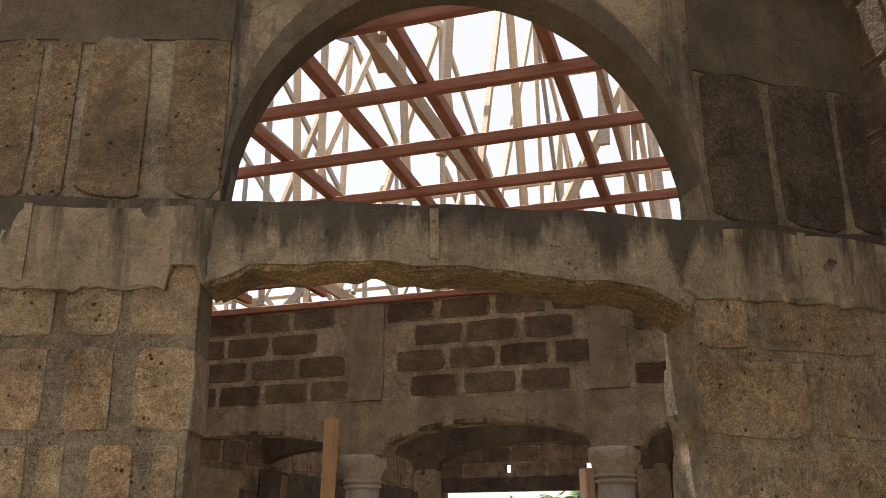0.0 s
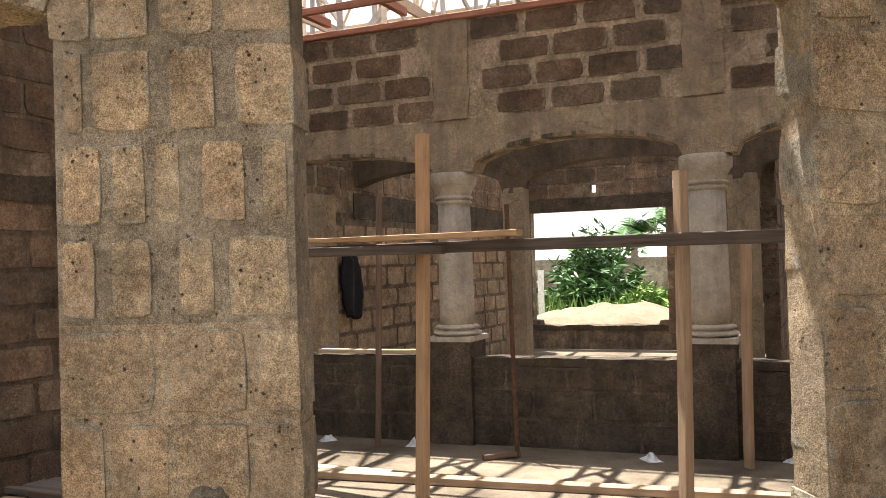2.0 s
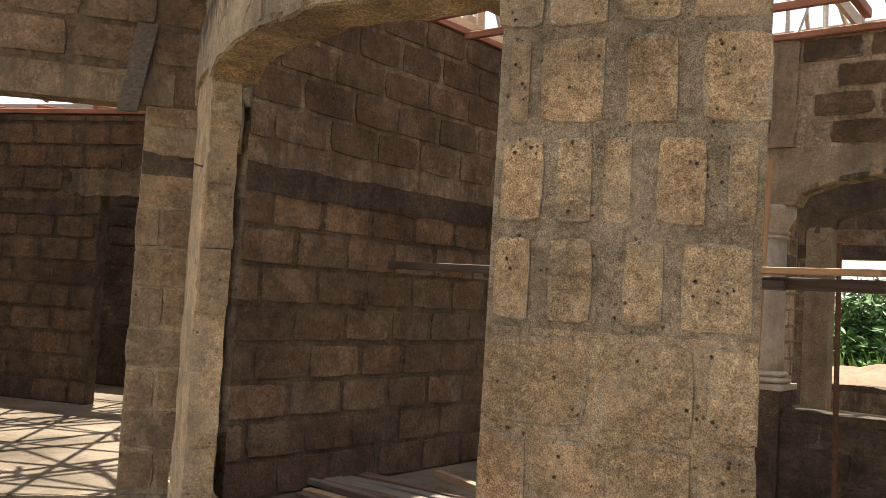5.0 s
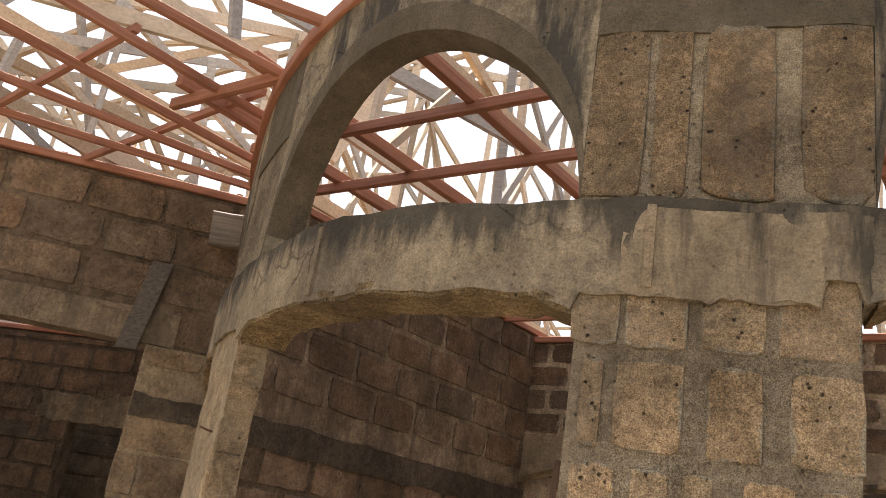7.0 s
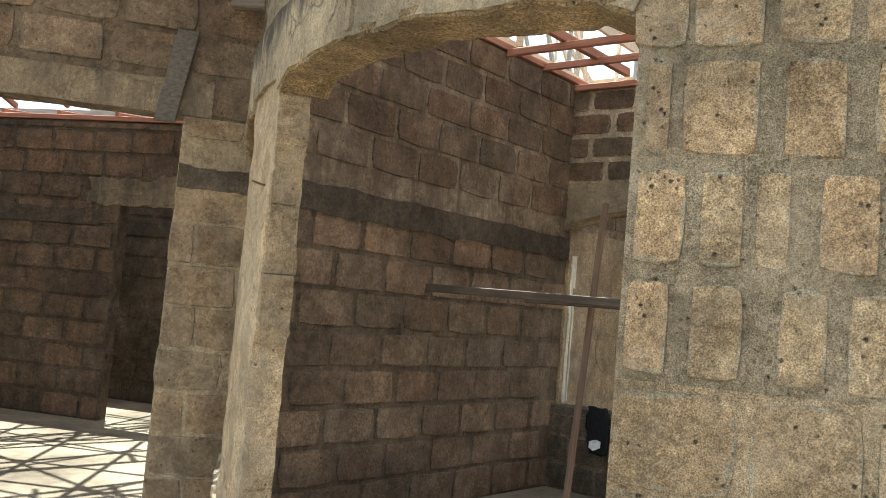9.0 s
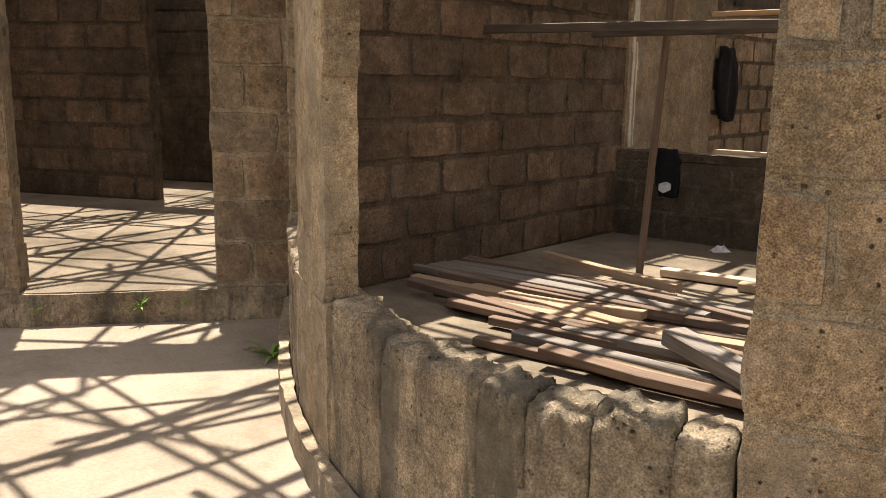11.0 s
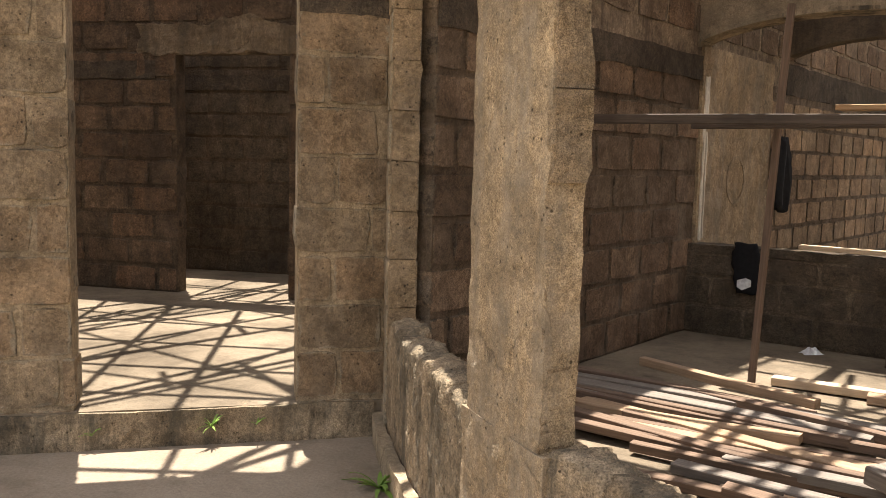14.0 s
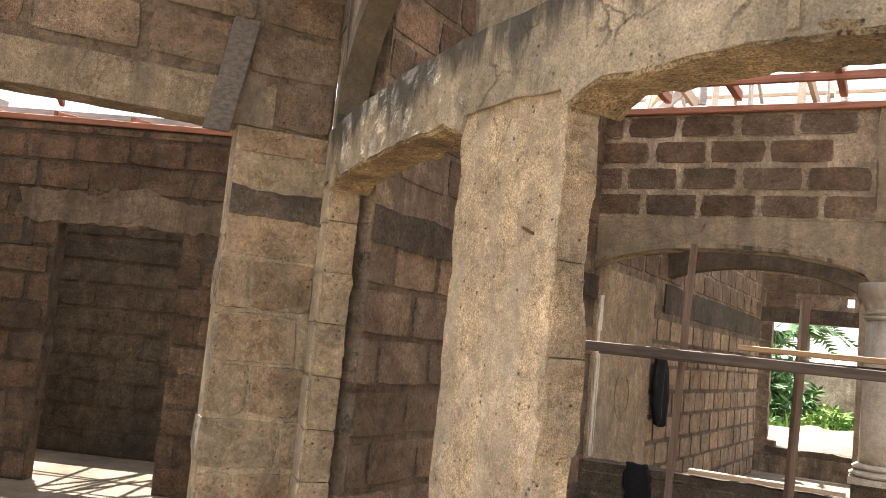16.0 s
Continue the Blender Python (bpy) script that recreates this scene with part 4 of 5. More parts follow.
block_wall("wall_east", "plain side wall of brown blocks", EAST, 0.0, 11.1, SLAB, 3.4, 0.2, (), BROWN_BLOCK, BROWN_MORTAR, 24, length=0.9, course=0.5)
FRONT_E = Path([tuple(BOW.at(QB - 0.02, 0.03).xy), tuple(room(4.85, -3.55).xy)])
block_wall("wall_front_east", "plain front wall of brown blocks", FRONT_E, 0.0, FRONT_E.s[-1], -0.14, 3.42, 0.2, (), BROWN_BLOCK, BROWN_MORTAR, 25, length=0.9, course=0.5)

# ---- roof timbers ----
roof = new("roof_frame")
tagged(roof, "open roof frame of red, pale and grey timbers with no covering", "roof", kind="structure")
rt = random.Random(11)
MEMBERS = collections.defaultdict(lambda: ([], []))


def member(kind, a, b, w, h, turn=0.0):
    m, L = beam_m(a, b, turn)
    v, f = MEMBERS[kind]
    n = len(v)
    v += box_data(m, L, w, h)
    f += [tuple(n + i for i in q) for q in BOX_FACES]


def red(a, b, w=0.04, h=0.055):
    stick("batten", "", a, b, w, h, RED_WOOD, parent=roof, warp=0.008)


# wall plates
for path, s0, s1, z, d in ((ARC, -1.82, 4.9, 3.45, 0.02), (LEFT, 0.05, 10.0, 3.51, 0.03), (DOORW, -3.9, 0.44, 3.53, 0.03), (INNER, -2.9, 2.5, 3.08, 0.04), (FAR, -1.8, 6.9, 3.43, 0.1), (BACK, 0.0, 6.1, 3.08, 0.05)):
    red(path.at(s0, d, z), path.at(s1, d, z), 0.1, 0.05)
k = 12
for i in range(k):
    a, b = BOW.s[0] + 0.1 + (QB - 0.15) * i / k, BOW.s[0] + 0.1 + (QB - 0.15) * (i + 1) / k
    red(BOW.at(a, 0.0, WALLTOP + 0.03), BOW.at(b, 0.0, WALLTOP + 0.03), 0.07, 0.06)
# ceiling grid over the main room, along and across
for d in (-4.2, -3.65, -3.12, -2.57, -2.0, -1.5, -1.0, -0.5):
    left = -1.85 if d > -3.3 else -1.6
    red(room(left, d, 3.49 + rt.uniform(-0.02, 0.02)), room(4.9, d + rt.uniform(-0.08, 0.08), 3.49))
for s in (-1.45, -0.93, -0.15, 0.84, 1.40, 1.85, 2.40, 3.1, 3.8, 4.4):
    red(room(s, -4.3, 3.55), room(s + rt.uniform(-0.12, 0.12), 0.0, 3.545), 0.05, 0.07)
# hall grid
for d in (0.6, 1.3, 2.0, 2.8, 3.6, 4.4, 5.2, 6.0, 6.8):
    red(room(-1.8, d, 3.5), room(6.6, d, 3.5))
# porch timbers, running out from the curved wall
for a, b, z in (((-3.73, 2.33), (-3.23, 3.55), 3.50), ((-3.45, 2.26), (-2.95, 3.14), 3.50), ((-3.06, 2.30), (-2.54, 2.74), 3.47), ((-4.11, 2.74), (-3.55, 4.08), 3.50), ((-4.50, 3.17), (-3.67, 4.30), 3.51), ((-4.83, 3.52), (-3.81, 4.47), 3.52)):
    a, b = Vector((*a, z)), Vector((*b, z))
    d = (b - a).normalized()
    red(a - d * 4.2, b + d * 0.06, 0.032, 0.042)
for k in range(7):
    a, b = Vector((-4.70, 4.09, 3.56)), Vector((-3.14, 3.39, 3.56))
    o = Vector((-0.42, -0.52, 0)) * k
    red(a + o - (b - a) * (0.3 + 0.1 * k), b + o + (b - a) * (0.05 * k - 0.02), 0.032, 0.042)
# left room grid
for k in range(8):
    red(DOORW.at(-3.6 + 0.56 * k, 0.1, 3.58), INNER.at(-2.6 + 0.62 * k, 0.0, 3.14 + 0.02 * k))
for k in range(5):
    red(Vector((-8.6 + 0.1 * k, 3.4 + 0.75 * k, 3.62)), Vector((-4.3 + 0.28 * k, 4.9 + 0.6 * k, 3.62)))
for k in range(5):
    member("tan", (-9.4 + 0.9 * k, 3.0, 4.1), (-7.2 + 0.9 * k, 8.6, 4.3), 0.045, 0.07)


for k in range(9):
    red(INNER.at(-2.9 + 0.68 * k, 0.03, 3.13), BACK.at(-0.2 + 0.72 * k, 0.6, 3.42))
for d, z in ((0.45, 3.22), (1.0, 3.34), (1.7, 3.46), (2.6, 3.62)):
    member("grey", INNER.at(-2.95, d, z), INNER.at(2.6, d, z + 0.02), 0.03, 0.06)


# trusses above: ties, rafters, struts
def truss(axis_a, axis_b, ridge_z, eave_z, kinds):
    a, b = Vector(axis_a), Vector(axis_b)
    m = (a + b) / 2
    A, B, C = Vector((a.x, a.y, eave_z)), Vector((b.x, b.y, eave_z)), Vector((m.x, m.y, ridge_z))
    kind = lambda: rt.choice(kinds)
    for p, q in ((A, C), (B, C)):
        member(kind(), p, q, 0.034, 0.07)
    member(kind(), A + Vector((0, 0, 0.1)), B + Vector((0, 0, 0.1)), 0.034, 0.10)
    n = max(3, int((B - A).length / 1.25))
    for i in range(1, n):
        t = i / n
        foot = A.lerp(B, t) + Vector((0, 0, 0.1))
        up = A.lerp(C, t * 2) if t <= 0.5 else C.lerp(B, t * 2 - 1)
        j = Vector((rt.uniform(-0.15, 0.15), rt.uniform(-0.15, 0.15), 0))
        member(kind(), foot + j, up + j * 0.3, 0.034, 0.06)
        t2 = t + 1 / n * rt.choice((-1, 1))
        t2 = min(0.95, max(0.05, t2))
        up2 = A.lerp(C, t2 * 2) if t2 <= 0.5 else C.lerp(B, t2 * 2 - 1)
        member(kind(), foot - j, up2, 0.034, 0.055)


ALL = ("pale", "pale", "grey", "tan", "pale", "grey")
for k in range(13):
    s = -6.2 + k * 0.97
    truss(room(s, -5.6).xy, room(s, 7.6).xy, 6.6, 3.7, ALL)
for k in range(3):
    x = -11.0 + k * 2.5
    truss((x, -3.2), (x + 1.5, 9.5), 6.3, 3.65, ALL)
member("pale", (-5.3, 1.72, 3.62), (-3.02, 3.23, 3.62), 0.03, 0.08)
# purlins on the slopes
for k in range(18):
    d = -5.5 + k * 0.74
    z = 3.8 + (6.6 - 3.7) * (1 - abs(d - 1.0) / 6.6) + 0.05
    if k % 2 == 0:
        member("tan", room(-6.6, d + rt.uniform(-0.15, 0.15), z + rt.uniform(-0.03, 0.05)), room(6.6, d + rt.uniform(-0.15, 0.15), z + rt.uniform(-0.03, 0.05)), 0.04, 0.04)
for k in range(9):
    y = -2.8 + k * 1.4
    z = 3.75 + 2.65 * (1 - abs(y - 3.1) / 6.3) + 0.05
    member("tan", (-11.4 + y * 0.12, y, z), (-4.6 + y * 0.12, y, z), 0.04, 0.04)
# long braces
for k in range(12):
    p = room(rt.uniform(-5, 5), rt.uniform(-5, 6), rt.uniform(3.7, 4.2))
    q = p + Vector((rt.uniform(-2.2, 2.2), rt.uniform(-2.2, 2.2), rt.uniform(0.6, 2.2)))
    member(rt.choice(ALL), p, q, 0.05, 0.1)
for kind, mat in (("pale", GLARE_PALE_WOOD), ("grey", GLARE_GREY_WOOD), ("tan", PALE_WOOD)):
    v, f = MEMBERS[kind]
    ob = recalc(mesh_object(kind + "_trusses", v, f, mat, roof))
    tagged(ob, kind=("stuff"))

# ---- timbers standing in the main room ----
def upright(name, label, x, y, z1, w, h, mat, lean=(0, 0), turn=0.0):
    return stick(name, label, (x, y, SLAB), (x + lean[0], y + lean[1], z1), w, h, mat, "post", "scaffold posts", turn)


upright("scaffold_post", "upright pale sawn timber scaffold post", -0.74, 5.29, 2.30, 0.085, 0.05, ORANGE_WOOD, (0.06, 0.03), 20)
upright("scaffold_post", "upright brown splintered timber scaffold post", 0.72, 4.66, 1.95, 0.078, 0.05, TAN_WOOD, (0.025, 0.0), 20)
upright("scaffold_post", "short pale timber scaffold post", 1.36, 5.98, 1.62, 0.065, 0.05, TAN_WOOD, (0.03, 0.0), 15)
upright("scaffold_post", "upright weathered timber scaffold post", -1.27, 6.76, 2.06, 0.06, 0.045, OLD_WOOD, (0.065, 0.0), 15)
pole = stick("scaffold_pole", "thin reddish-brown pole leaning against the rail", (-2.11, 5.81, SLAB), (-2.02, 6.0, 2.27), 0.036, 0.034, OLD_WOOD, "pole")
stick("rail", "long dark timber rail across the scaffold posts", (-2.52, 5.29 + (-0.74 - -2.52) * 0.4327, 1.605), (1.95, 4.11, 1.58), 0.05, 0.068, RAIL_WOOD, "rail")
stick("rail", "dark timber rail reaching from the side wall to the posts", (-3.20, 5.87, 1.615), (-0.55, 5.12, 1.585), 0.045, 0.055, RAIL_WOOD, "rail")
stick("plank", "pale plank lying across the rail", (-1.75, 5.78, 1.68), (-1.0, 5.38, 1.67), 0.12, 0.03, ORANGE_WOOD, "plank")
stick("plank", "pale plank nailed across the posts", (-1.05, 5.28, 1.665), (-0.1, 4.94, 1.665), 0.1, 0.035, ORANGE_WOOD, "plank")
stick("plank", "pale plank lying on the dwarf wall", ARC.at(-1.0, 0.03, 0.80), ARC.at(0.02, 0.08, 0.80), 0.1, 0.03, PALE_WOOD, "plank")
stick("plank", "pale stick leaning on the dwarf wall", room(2.75, -0.1, 0.85), room(3.3, -0.12, 1.12), 0.05, 0.035, PALE_WOOD, "plank")
stick("reinforcing_rod", "thin rusty reinforcing rod stood in the floor", (-0.175, 6.32, SLAB), (-0.2, 6.35, 1.92), 0.026, 0.026, RUST, "rod")
stick("offcut", "wooden offcut at the foot of the rod", (-0.42, 6.25, SLAB + 0.02), (-0.16, 6.34, SLAB + 0.03), 0.05, 0.04, OLD_WOOD, "timber")

# ---- boards stacked on the floor ----
BOARDS = [((-3.51, 5.80), (-1.81, 5.19)), ((-3.42, 5.54), (-1.88, 4.93)), ((-3.32, 5.32), (-1.7, 4.72)), ((-2.93, 5.09), (-1.1, 4.05)), ((-2.91, 4.65), (-1.0, 4.1)),
          ((-2.21, 4.36), (-0.7, 3.85)), ((-2.22, 4.05), (-1.0, 3.7)), ((-3.32, 5.10), (-1.9, 4.72)), ((-2.53, 5.46), (-0.9, 4.45)), ((-3.5, 5.66), (-1.2, 4.95)), ((-2.7, 4.9), (-0.6, 4.2)), ((-2.0, 3.95), (-0.3, 3.5)), ((-3.1, 4.9), (-1.3, 4.5)), ((-3.45, 5.45), (-1.6, 4.82)), ((-3.2, 5.22), (-1.4, 4.62)), ((-2.95, 4.78), (-0.8, 4.32)), ((-2.6, 4.42), (-0.9, 3.95)), ((-2.4, 4.2), (-0.8, 3.62))]
woods = (OLD_WOOD, GREY_WOOD, OLD_WOOD, TAN_WOOD)
for i, (a, b) in enumerate(BOARDS):
    z = SLAB + 0.026 + 0.012 * (i % 3)
    stick("board", "long used formwork board in a loose pile on the floor", (*a, z), (*b, z + 0.03), 0.05 + 0.03 * (i % 2), 0.042, woods[i % 4], "board", "boards on the floor", warp=0.02)
stick("board", "reddish board on top of the loose pile", (-2.73, 5.88, SLAB + 0.09), (-1.8, 5.25, SLAB + 0.10), 0.055, 0.05, TAN_WOOD, "board", "boards on the floor")
stick("board", "thick rounded board end lying over the pile", (-1.68, 4.1, SLAB + 0.16), (-0.9, 3.3, SLAB + 0.10), 0.12, 0.07, GREY_WOOD, "board", "boards on the floor")
for a, b, w, mat in (((-1.51, 5.78), (2.4, 4.92), 0.09, TAN_WOOD), ((-1.25, 4.75), (0.35, 3.62), 0.07, GREY_WOOD), ((-1.13, 4.26), (0.05, 4.16), 0.09, TAN_WOOD), ((-1.05, 3.80), (1.9, 4.12), 0.1, TAN_WOOD),
                  ((-0.91, 4.02), (0.9, 3.72), 0.08, GREY_WOOD), ((-0.7, 4.46), (0.02, 4.19), 0.08, TAN_WOOD), ((-1.99, 5.98), (-1.0, 5.72), 0.08, PALE_WOOD), ((-1.7, 5.17), (-0.9, 4.5), 0.09, OLD_WOOD), ((-0.2, 3.5), (1.6, 3.55), 0.09, OLD_WOOD)):
    stick("board", "single sawn board lying on the screed floor", (*a, SLAB + 0.03), (*b, SLAB + 0.032), w, 0.05, mat, "board", "boards on the floor", warp=0.015)

# boards thrown across the pile, each resting on the ones below
TOP_BOARDS = [((-1.13, 4.64), (0.42, 3.5), 0.16, 0.06, GREY_WOOD),
              ((-1.08, 4.4), (0.03, 4.19), 0.13, 0.07, OLD_WOOD),
              ((-0.98, 3.89), (0.17, 3.54), 0.15, 0.08, OLD_WOOD),
              ((-0.95, 3.75), (0.14, 3.53), 0.12, 0.07, TAN_WOOD),
              ((-0.05, 3.8), (1.17, 4.07), 0.13, 0.07, OLD_WOOD),
              ((0.03, 4.1), (0.37, 3.93), 0.12, 0.06, GREY_WOOD),
              ((-3.14, 4.04), (-2.09, 3.67), 0.13, 0.07, OLD_WOOD),
              ((-3.51, 5.88), (-1.81, 5.19), 0.13, 0.05, OLD_WOOD),
              ((-3.4, 5.28), (-1.87, 4.85), 0.15, 0.05, GREY_WOOD),
              ((-3.24, 4.87), (-1.51, 4.11), 0.16, 0.07, OLD_WOOD),
              ((-2.89, 4.58), (-1.38, 4.23), 0.15, 0.06, OLD_WOOD),
              ((-2.2, 3.93), (-1.31, 3.69), 0.17, 0.08, OLD_WOOD),
              ((-2.56, 4.09), (-1.51, 3.86), 0.12, 0.06, OLD_WOOD),
              ((-1.98, 6.02), (-1.13, 5.78), 0.12, 0.07, GREY_WOOD),
              ((-1.7, 5.17), (-1.21, 4.92), 0.13, 0.05, GREY_WOOD)]
for a, b, z, w, mat in TOP_BOARDS:
    stick("board", "used formwork board thrown across the loose pile", (*a, z), (*b, z - 0.02), w, 0.04, mat, "board", "boards on the floor", warp=0.02)

# ---- plank and block on the door wall ----
def nailed_plank():
    v, f, n = [], [], 9
    for k in range(n):
        t = k / (n - 1)
        for u in (-0.062, -0.056, 0.056, 0.062):
            for d in (-0.042, -0.012):
                e = 0.004 if abs(u) > 0.06 else 0.0
                v.append(DOORW.at(-0.105 + 0.085 * t + u + 0.003 * wob(t, u, 0, 7), d + (e if d < -0.03 else -e), 2.44 + 0.56 * t + (0.012 * wob(u * 9, 0, 1, 3) if k in (0, n - 1) else 0)))
    ring = [0, 2, 4, 6, 7, 5, 3, 1]
    for k in range(n - 1):
        for a, b in zip(ring, ring[1:] + ring[:1]):
            f.append((8 * k + a, 8 * k + b, 8 * k + 8 + b, 8 * k + 8 + a))
    f += [tuple(ring), tuple(8 * (n - 1) + a for a in reversed(ring))]
    ob = recalc(mesh_object("plank", v, f, DARK_WOOD))
    tagged(ob, "weathered grey plank nailed slantwise over the doorway", "plank")


nailed_plank()
stick("timber_end", "pale cut timber end built into the wall", DOORW.at(0.2, -0.02, 3.29), DOORW.at(0.44, -0.02, 3.31), 0.1, 0.22, GREY_WOOD, "timber")
stick("nail", "long rusty nail in the plastered post", BOW.at(P1B - 0.10, 0.01, 1.87), BOW.at(P1B - 0.085, -0.05, 1.88), 0.007, 0.007, RUST, "nail")
def patch_edge(sign):
    return lambda s: 0.825 + sign * 0.115 * sqrt(max(0.02, 1 - ((s - PA - 0.425) / 0.066) ** 2)) + 0.022 * wob(s, sign, 0, 17) + 0.012 * wob(s, sign, 4, 50)


patch = rough_wall("cement_patch", BOW, PA + 0.36, PA + 0.49, patch_edge(-1), patch_edge(1), 0.02, BLUEGREY, ds=0.006, dz=0.015, amp=0.003, d0=-0.0095)
tagged(patch, "smeared blue-grey cement patch on the block pier", "patch", kind="structure")


# ---- cloths ----
def cloth(name, label, a, b, z0, z1, depth, dip=0.03):
    """A black garment hung in folds between two plan points."""
    a, b = Vector(a), Vector(b)
    n, m = 10, 16
    v, f = [], []
    for side in (0, 1):
        for i in range(n + 1):
            for j in range(m + 1):
                u, w = i / n, j / m
                q = a.lerp(b, 0.5 + (u - 0.5) * (0.42 + 0.50 * sin(pi * (0.2 + 0.62 * w)) + 0.22 * wob(u * 2, w * 2, 2, 3)) + 0.16 * (w - 0.5))
                nrm = Vector((-(b - a).y, (b - a).x)).normalized()
                off = depth * (0.5 + 0.5 * sin(u * 9 + w * 3)) + (0.03 if side else 0.0)
                v.append((q.x - nrm.x * (-off), q.y - nrm.y * (-off), z1 + (z0 - z1) * w + dip * sin(u * 7)))
    k = (n + 1) * (m + 1)
    for side in (0, 1):
        for i in range(n):
            for j in range(m):
                p = side * k + i * (m + 1) + j
                f.append((p, p + m + 1, p + m + 2, p + 1) if side else (p, p + 1, p + m + 2, p + m + 1))
    for i in range(n):
        for j in (0, m):
            p = i * (m + 1) + j
            f.append((p, p + m + 1, k + p + m + 1, k + p))
    for j in range(m):
        for i in (0, n):
            p = i * (m + 1) + j
            f.append((p, p + 1, k + p + 1, k + p))
    ob = recalc(mesh_object(name, v, f, BLACK, smooth=True))
    tagged(ob, label, "clothing")
    return ob


cloth("jacket", "black jacket hanging on the hall wall", LEFT.at(4.62, -0.12).xy, LEFT.at(4.98, -0.12).xy, 0.97, 1.61, 0.05)
trousers = cloth("trousers", "black trousers draped over the dwarf wall", room(-1.46, -0.04).xy, room(-1.24, -0.04).xy, 0.43, 0.80, 0.012, 0.004)
tag_path = Path([tuple(room(-1.40, -0.062).xy), tuple(room(-1.30, -0.062).xy)])
rough_wall("lining", tag_path, 0.0, 0.10, lambda s: 0.46 + 0.5 * abs(s - 0.04), lambda s: 0.55 - 0.35 * abs(s - 0.06), 0.006, WHITE, trousers, "white turned-out lining", ds=0.01, dz=0.02, amp=0.004)


# ---- ring mark on the plaster ----
def ring_mark(path, s, z, r0, r1):
    v, f, n = [], [], 40
    for k in range(n):
        a = 2 * pi * k / n
        for rad, d in ((r0, -0.0235), (r1, -0.0235), (r1, -0.0195), (r0, -0.0195)):
            w = rad * (1 + 0.03 * wob(cos(a), sin(a), 2, 4))
            v.append(path.at(s + w * cos(a), d - 0.004, z + w * sin(a)))
    for k in range(n):
        for i in range(4):
            f.append((4 * k + i, 4 * k + (i + 1) % 4, 4 * ((k + 1) % n) + (i + 1) % 4, 4 * ((k + 1) % n) + i))
    ob = recalc(mesh_object("ring_mark", v, f, PLASTER))
    tagged(ob, "faint grey ring drawn on the yellow plaster", "mark", kind="structure")


ring_mark(LEFT, 3.85, 1.24, 0.17, 0.20)

# ---- litter ----
def scrap(label, x, y, size):
    v, f, n = [], [], 7
    for i in range(n):
        for j in range(n):
            a, b = i / (n - 1) - 0.5, j / (n - 1) - 0.5
            h = size * (0.35 + 0.5 * wob(x + a * 2, y + b * 2, 3, 2.1)) * (1 - 2 * max(abs(a), abs(b)))
            v.append((a * size * (1 + 0.3 * wob(a, b, x, 3)), b * size * 0.7, max(0.003, h)))
    for i in range(n - 1):
        for j in range(n - 1):
            f.append((i * n + j, (i + 1) * n + j, (i + 1) * n + j + 1, i * n + j + 1))
    f.append(tuple([i * n for i in range(n)] + [(n - 1) * n + j for j in range(1, n)] + [i * n + n - 1 for i in range(n - 2, -1, -1)] + [j for j in range(n - 2, 0, -1)]))
    ob = recalc(mesh_object("litter", v, f, WHITE))
    ob.matrix_basis = pose(x, y, SLAB + 0.001, 0, 0, rng.uniform(0, 180))
    tagged(ob, label, "litter", "litter on the floor")


for x, y, size in ((-1.72, 7.0, 0.14), (-0.98, 6.75, 0.13), (0.75, 6.2, 0.15), (1.7, 6.1, 0.15)):
    scrap("crumpled white plastic bag on the dusty floor", x, y, size)


# ---- weeds ----
def weed(label, at, n, length, mat, seed):
    q = random.Random(seed)
    base = new("weed")
    base.location = at
    for _ in range(n):
        az, up = q.uniform(0, 2 * pi), q.uniform(0.3, 1.2)
        L, w = length * q.uniform(0.5, 1.1), length * 0.06
        v, f = [], []
        for k in range(6):
            t = k / 5
            rad, z = L * cos(up) * t, L * (sin(up) * t - 0.45 * t * t)
            ww = w * (0.3 + 1.6 * t * (1 - t) * 2) * (1 - t * 0.7)
            c, s = cos(az), sin(az)
            for sg in (-1, 1):
                v.append((c * rad - s * ww * sg, s * rad + c * ww * sg, z + 0.002 * sg))
            v.append((c * rad, s * rad, z - ww * 0.5))
        for k in range(5):
            for a, b in ((0, 2), (2, 1), (1, 0)):
                f.append((3 * k + a, 3 * k + b, 3 * k + 3 + b, 3 * k + 3 + a))
        mesh_object("leaf", v, f, mat, base)
    tagged(base, label, "plant")
    return base


weed("small green weed rooted in the step's crack", DOORW.at(-0.42, -0.05, 0.0), 14, 0.12, GRASS, 1)
weed("few green blades at the step", DOORW.at(-0.98, -0.05, -0.02), 6, 0.09, GRASS, 2)
weed("few green blades at the step", DOORW.at(-0.2, -0.05, 0.0), 6, 0.08, GRASS, 3)
weed("grassy green weed at the foot of the curved wall", BOW.at(0.75, -0.09, GROUND), 20, 0.25, GRASS, 4)

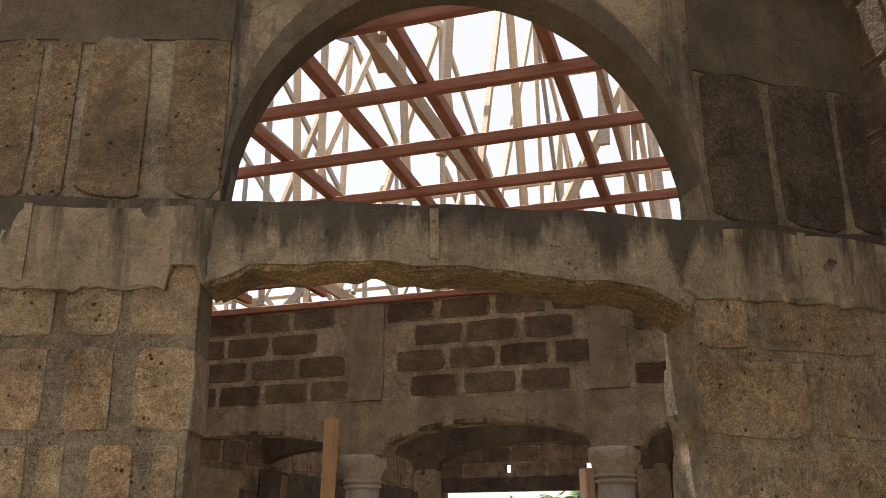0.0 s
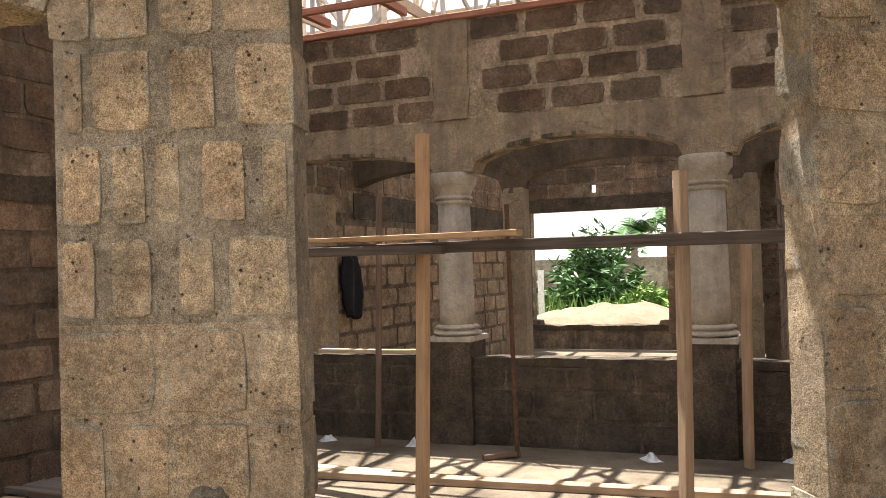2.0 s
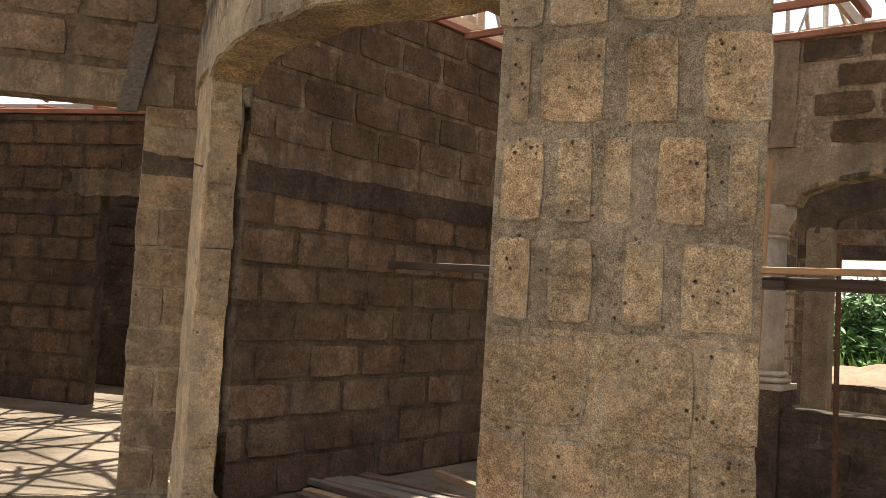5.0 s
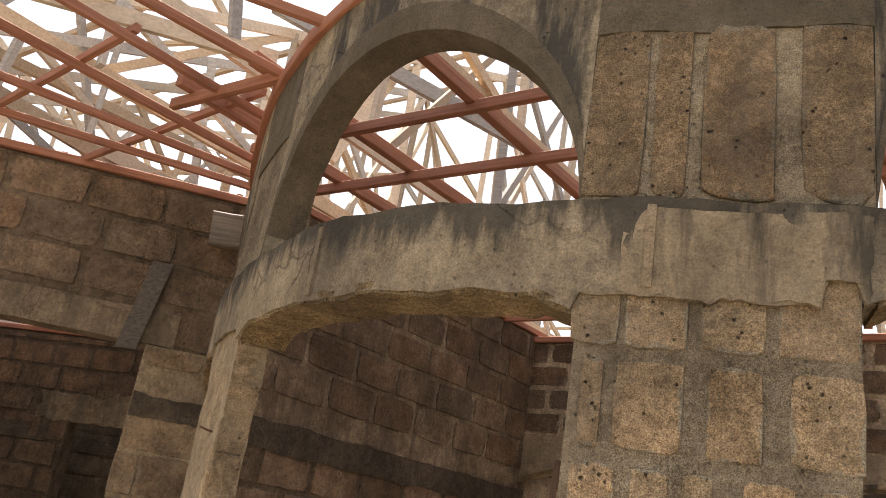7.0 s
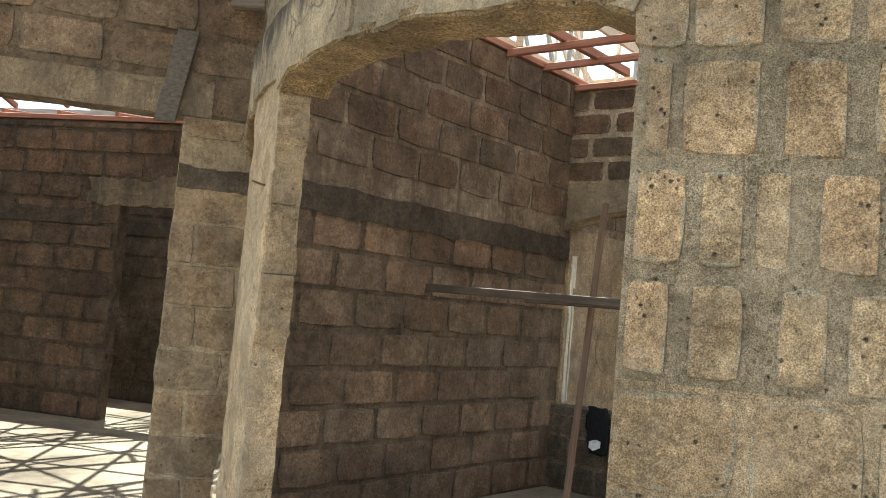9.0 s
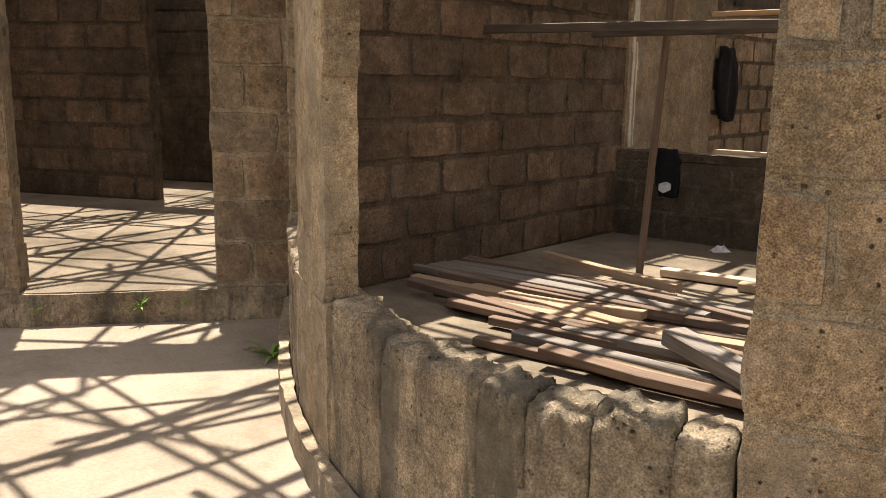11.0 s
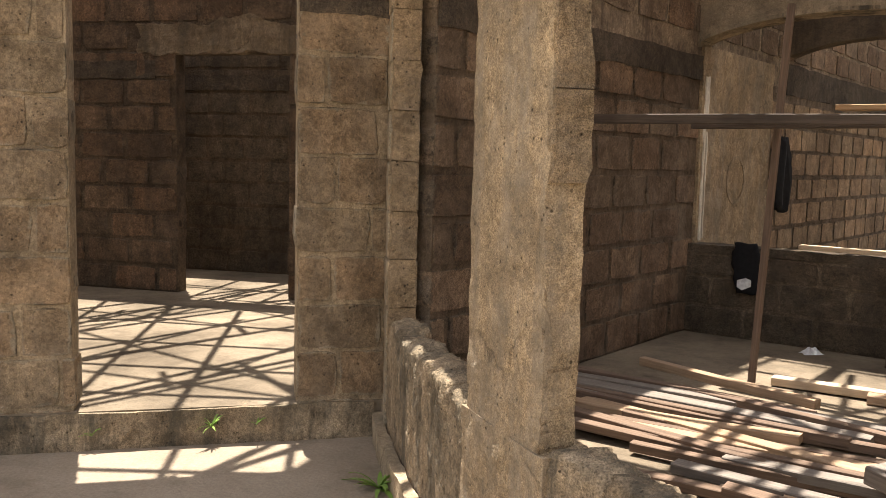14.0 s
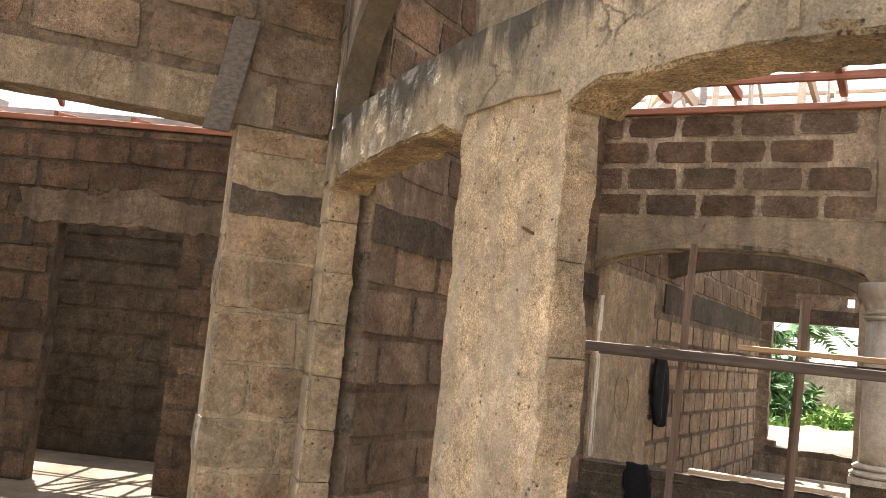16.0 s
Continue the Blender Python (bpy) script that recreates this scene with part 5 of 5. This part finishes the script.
# ---- the garden behind the window ----
def grass_field():
    q = random.Random(5)
    v, f = [], []
    for _ in range(9000):
        s, d = q.uniform(-7, 9), q.uniform(9.5, 30)
        p = room(s, d)
        if (Vector((s, d)) - Vector((-0.9, 10.9))).length < 2.7:
            continue
        h = q.uniform(0.25, 0.75) * (0.7 if d < 14 else 1.0)
        az = q.uniform(0, pi)
        w = 0.02
        dx, dy = cos(az) * w, sin(az) * w
        lx, ly = q.uniform(-0.2, 0.2), q.uniform(-0.2, 0.2)
        n = len(v)
        v += [(p.x - dx, p.y - dy, GROUND - 0.05), (p.x + dx, p.y + dy, GROUND - 0.05), (p.x + lx * 0.5 + dx * 0.7, p.y + ly * 0.5 + dy * 0.7, h * 0.7), (p.x + lx, p.y + ly, h)]
        f += [(n, n + 1, n + 2), (n, n + 2, n + 3)]
    ob = mesh_object("grass", v, f, GRASS)
    tagged(ob, "tall green grass in the yard behind the house", "grass", kind="stuff")


grass_field()


def heap(at, rx, ry, h):
    v, f, n, m = [], [], 14, 36
    for i in range(n + 1):
        for k in range(m):
            a, t = 2 * pi * k / m, i / n
            rad = t * (1 + 0.15 * wob(cos(a), sin(a), 3, 1.5))
            z = h * (1 - t * t) ** 1.3 + 0.16 * (1 - t) * wob(t * 3 * cos(a), t * 3 * sin(a), 1, 1.6) + 0.06 * wob(t * 3 * cos(a), t * 3 * sin(a), 5, 4.0)
            v.append((rx * rad * cos(a), ry * rad * sin(a), z if i < n else -0.3))
    for i in range(n):
        for k in range(m):
            f.append((i * m + k, i * m + (k + 1) % m, (i + 1) * m + (k + 1) % m, (i + 1) * m + k))
    ob = recalc(mesh_object("sand_mound", v, f, SANDHEAP, smooth=True))
    ob.location = at
    tagged(ob, "low heap of pale sand in the yard", "heap")


heap(room(-0.9, 10.9, GROUND - 0.02), 3.2, 2.0, 0.72)


def bush(name, label, at, radius, height, count, seed, leaf=0.16, mat=GREEN):
    """A shrub: many arching twigs, each with its own rows of leaves."""
    q = random.Random(seed)
    base = new(name)
    base.location = at
    sv, sf, lv, lf = [], [], [], []
    for _ in range(count):
        az, up = q.uniform(0, 2 * pi), q.uniform(0.25, 1.45)
        L = height * q.uniform(0.65, 1.15)
        pts = []
        for k in range(8):
            t = k / 7
            rad = radius * q.uniform(0.95, 1.05) * cos(up) * t * 1.1
            pts.append(Vector((cos(az) * rad, sin(az) * rad, max(0.02, L * (sin(up) * t * 1.15 - 0.35 * cos(up) * t * t)))))
        for a, b in zip(pts, pts[1:]):
            if (b - a).length < 1e-4:
                continue
            m, l = beam_m(a, b)
            n = len(sv)
            sv += box_data(m, l, 0.012, 0.012)
            sf += [tuple(n + i for i in fc) for fc in BOX_FACES]
            for _k in range(8):
                c = a.lerp(b, q.random())
                d = Vector((q.uniform(-1, 1), q.uniform(-1, 1), q.uniform(-0.4, 0.6))).normalized()
                e = d.cross(Vector((q.uniform(-1, 1), q.uniform(-1, 1), q.uniform(-1, 1)))).normalized() * leaf * 0.14
                n = len(lv)
                ln = leaf * q.uniform(0.7, 1.5)
                lv += [c, c + d * ln * 0.5 + e, c + d * ln, c + d * ln * 0.5 - e]
                lf += [(n, n + 1, n + 2, n + 3)]
    mesh_object("stem", sv, sf, OLD_WOOD, base)
    ob = mesh_object("foliage", lv, lf, mat, base)
    tagged(base, label, "bush")


bush("bush", "dense dark green bush beyond the sand heap", room(-2.6, 17.0, GROUND), 1.75, 2.15, 150, 1, 0.26)
bush("bush", "low green bush at the yard wall", room(-5.2, 17.6, GROUND), 1.3, 1.1, 70, 2, 0.28)
bush("bush", "light green shrub beside the dark bush", room(-0.9, 15.5, GROUND), 0.9, 0.95, 60, 3, 0.22, GRASS)
bush("bush", "tuft of tall light green grass beside the sand heap", room(0.7, 13.4, GROUND), 1.0, 0.95, 80, 6, 0.3, GRASS)
bush("bush", "green shrub in the grass outside the hall", room(4.4, 13.0, GROUND), 1.5, 1.3, 80, 4, 0.3)


def palm(at, height, seed):
    q = random.Random(seed)
    base = new("palm_tree")
    base.location = at
    lathe("trunk", [(0.22 - 0.09 * k / 10 + 0.01 * (k % 2), height * k / 10) for k in range(11)], GREY_WOOD, base, 12)
    v, f = [], []
    for i in range(18):
        az, up = 2 * pi * i / 18 + q.uniform(-0.15, 0.15), q.uniform(-0.1, 1.1)
        L = q.uniform(1.8, 2.6)
        last = None
        for k in range(13):
            t = k / 12
            c = Vector((cos(az) * L * t * cos(up), sin(az) * L * t * cos(up), height + L * (sin(up) * t - 0.75 * t * t)))
            if last is not None:
                for sg in (-1, 1):
                    side_v = Vector((-sin(az), cos(az), -0.35)) * sg * 0.75 * (1 - 0.7 * t) + Vector((cos(az), sin(az), -0.3)) * 0.3
                    n = len(v)
                    v += [last, c, c.lerp(last, 0.4) + side_v]
                    f += [(n, n + 1, n + 2)]
            last = c
    mesh_object("crown", v, f, GREEN, base)
    tagged(base, "tall coconut palm in the distance", "tree", "palms")


palm(room(-4.9, 35, GROUND), 2.9, 1)
palm(room(-3.3, 36, GROUND), 3.5, 2)
palm(room(1.5, 40, GROUND), 4.2, 3)

YARD = Path([tuple(room(-14, 19).xy), tuple(room(16, 19).xy)])
ob = rough_wall("yard_wall", YARD, 0.0, 30.0, GROUND - 0.1, 1.55, 0.2, PALE_MORTAR, ds=0.5, dz=0.3, amp=0.01)
tagged(ob, "grey block wall round the yard", "wall", kind="structure")


def neighbour(at, turn, w, d, h):
    base = new("house")
    base.matrix_basis = pose(*at, 0, 0, turn)
    p = Path([(-w / 2, -d / 2), (w / 2, -d / 2)])
    rough_wall("wall", p, 0, w, 0, h, d, PAINT, base, ds=1.0, dz=1.0, amp=0.0)
    v = [(-w / 2 - .5, -d / 2 - .5, h), (w / 2 + .5, -d / 2 - .5, h), (w / 2 + .5, d / 2 + .5, h), (-w / 2 - .5, d / 2 + .5, h), (-w / 2 + 2, 0, h + 1.5), (w / 2 - 2, 0, h + 1.5)]
    mesh_object("roof", v, [(0, 1, 5, 4), (1, 2, 5), (2, 3, 4, 5), (3, 0, 4), (3, 2, 1, 0)], PAINT, base)
    for x in (-w / 4, w / 4):
        mesh_object("window", box_data(Matrix.Translation((x, -d / 2, h * 0.5)), 1.2, 0.06, 1.0), BOX_FACES, BAND, base)
    tagged(base, "white-painted house with a pale hipped roof beyond the yard", "house")


neighbour(room(-2.6, 43, GROUND), -10, 7, 6, 1.7)
stick("fence_post", "pale concrete post in the yard", room(-3.0, 13.2, GROUND), room(-3.0, 13.2, 1.3), 0.14, 0.14, PAINT, "post")

# ---- behind the camera: yard and boundary wall ----
BACKW = Path([(12, -11), (-16, -11)])
ob = rough_wall("boundary_wall", BACKW, 0.0, 28.0, GROUND - 0.1, 2.2, 0.2, PALE_MORTAR, ds=0.6, dz=0.4, amp=0.01)
tagged(ob, "grey block boundary wall across the yard", "wall", kind="structure")
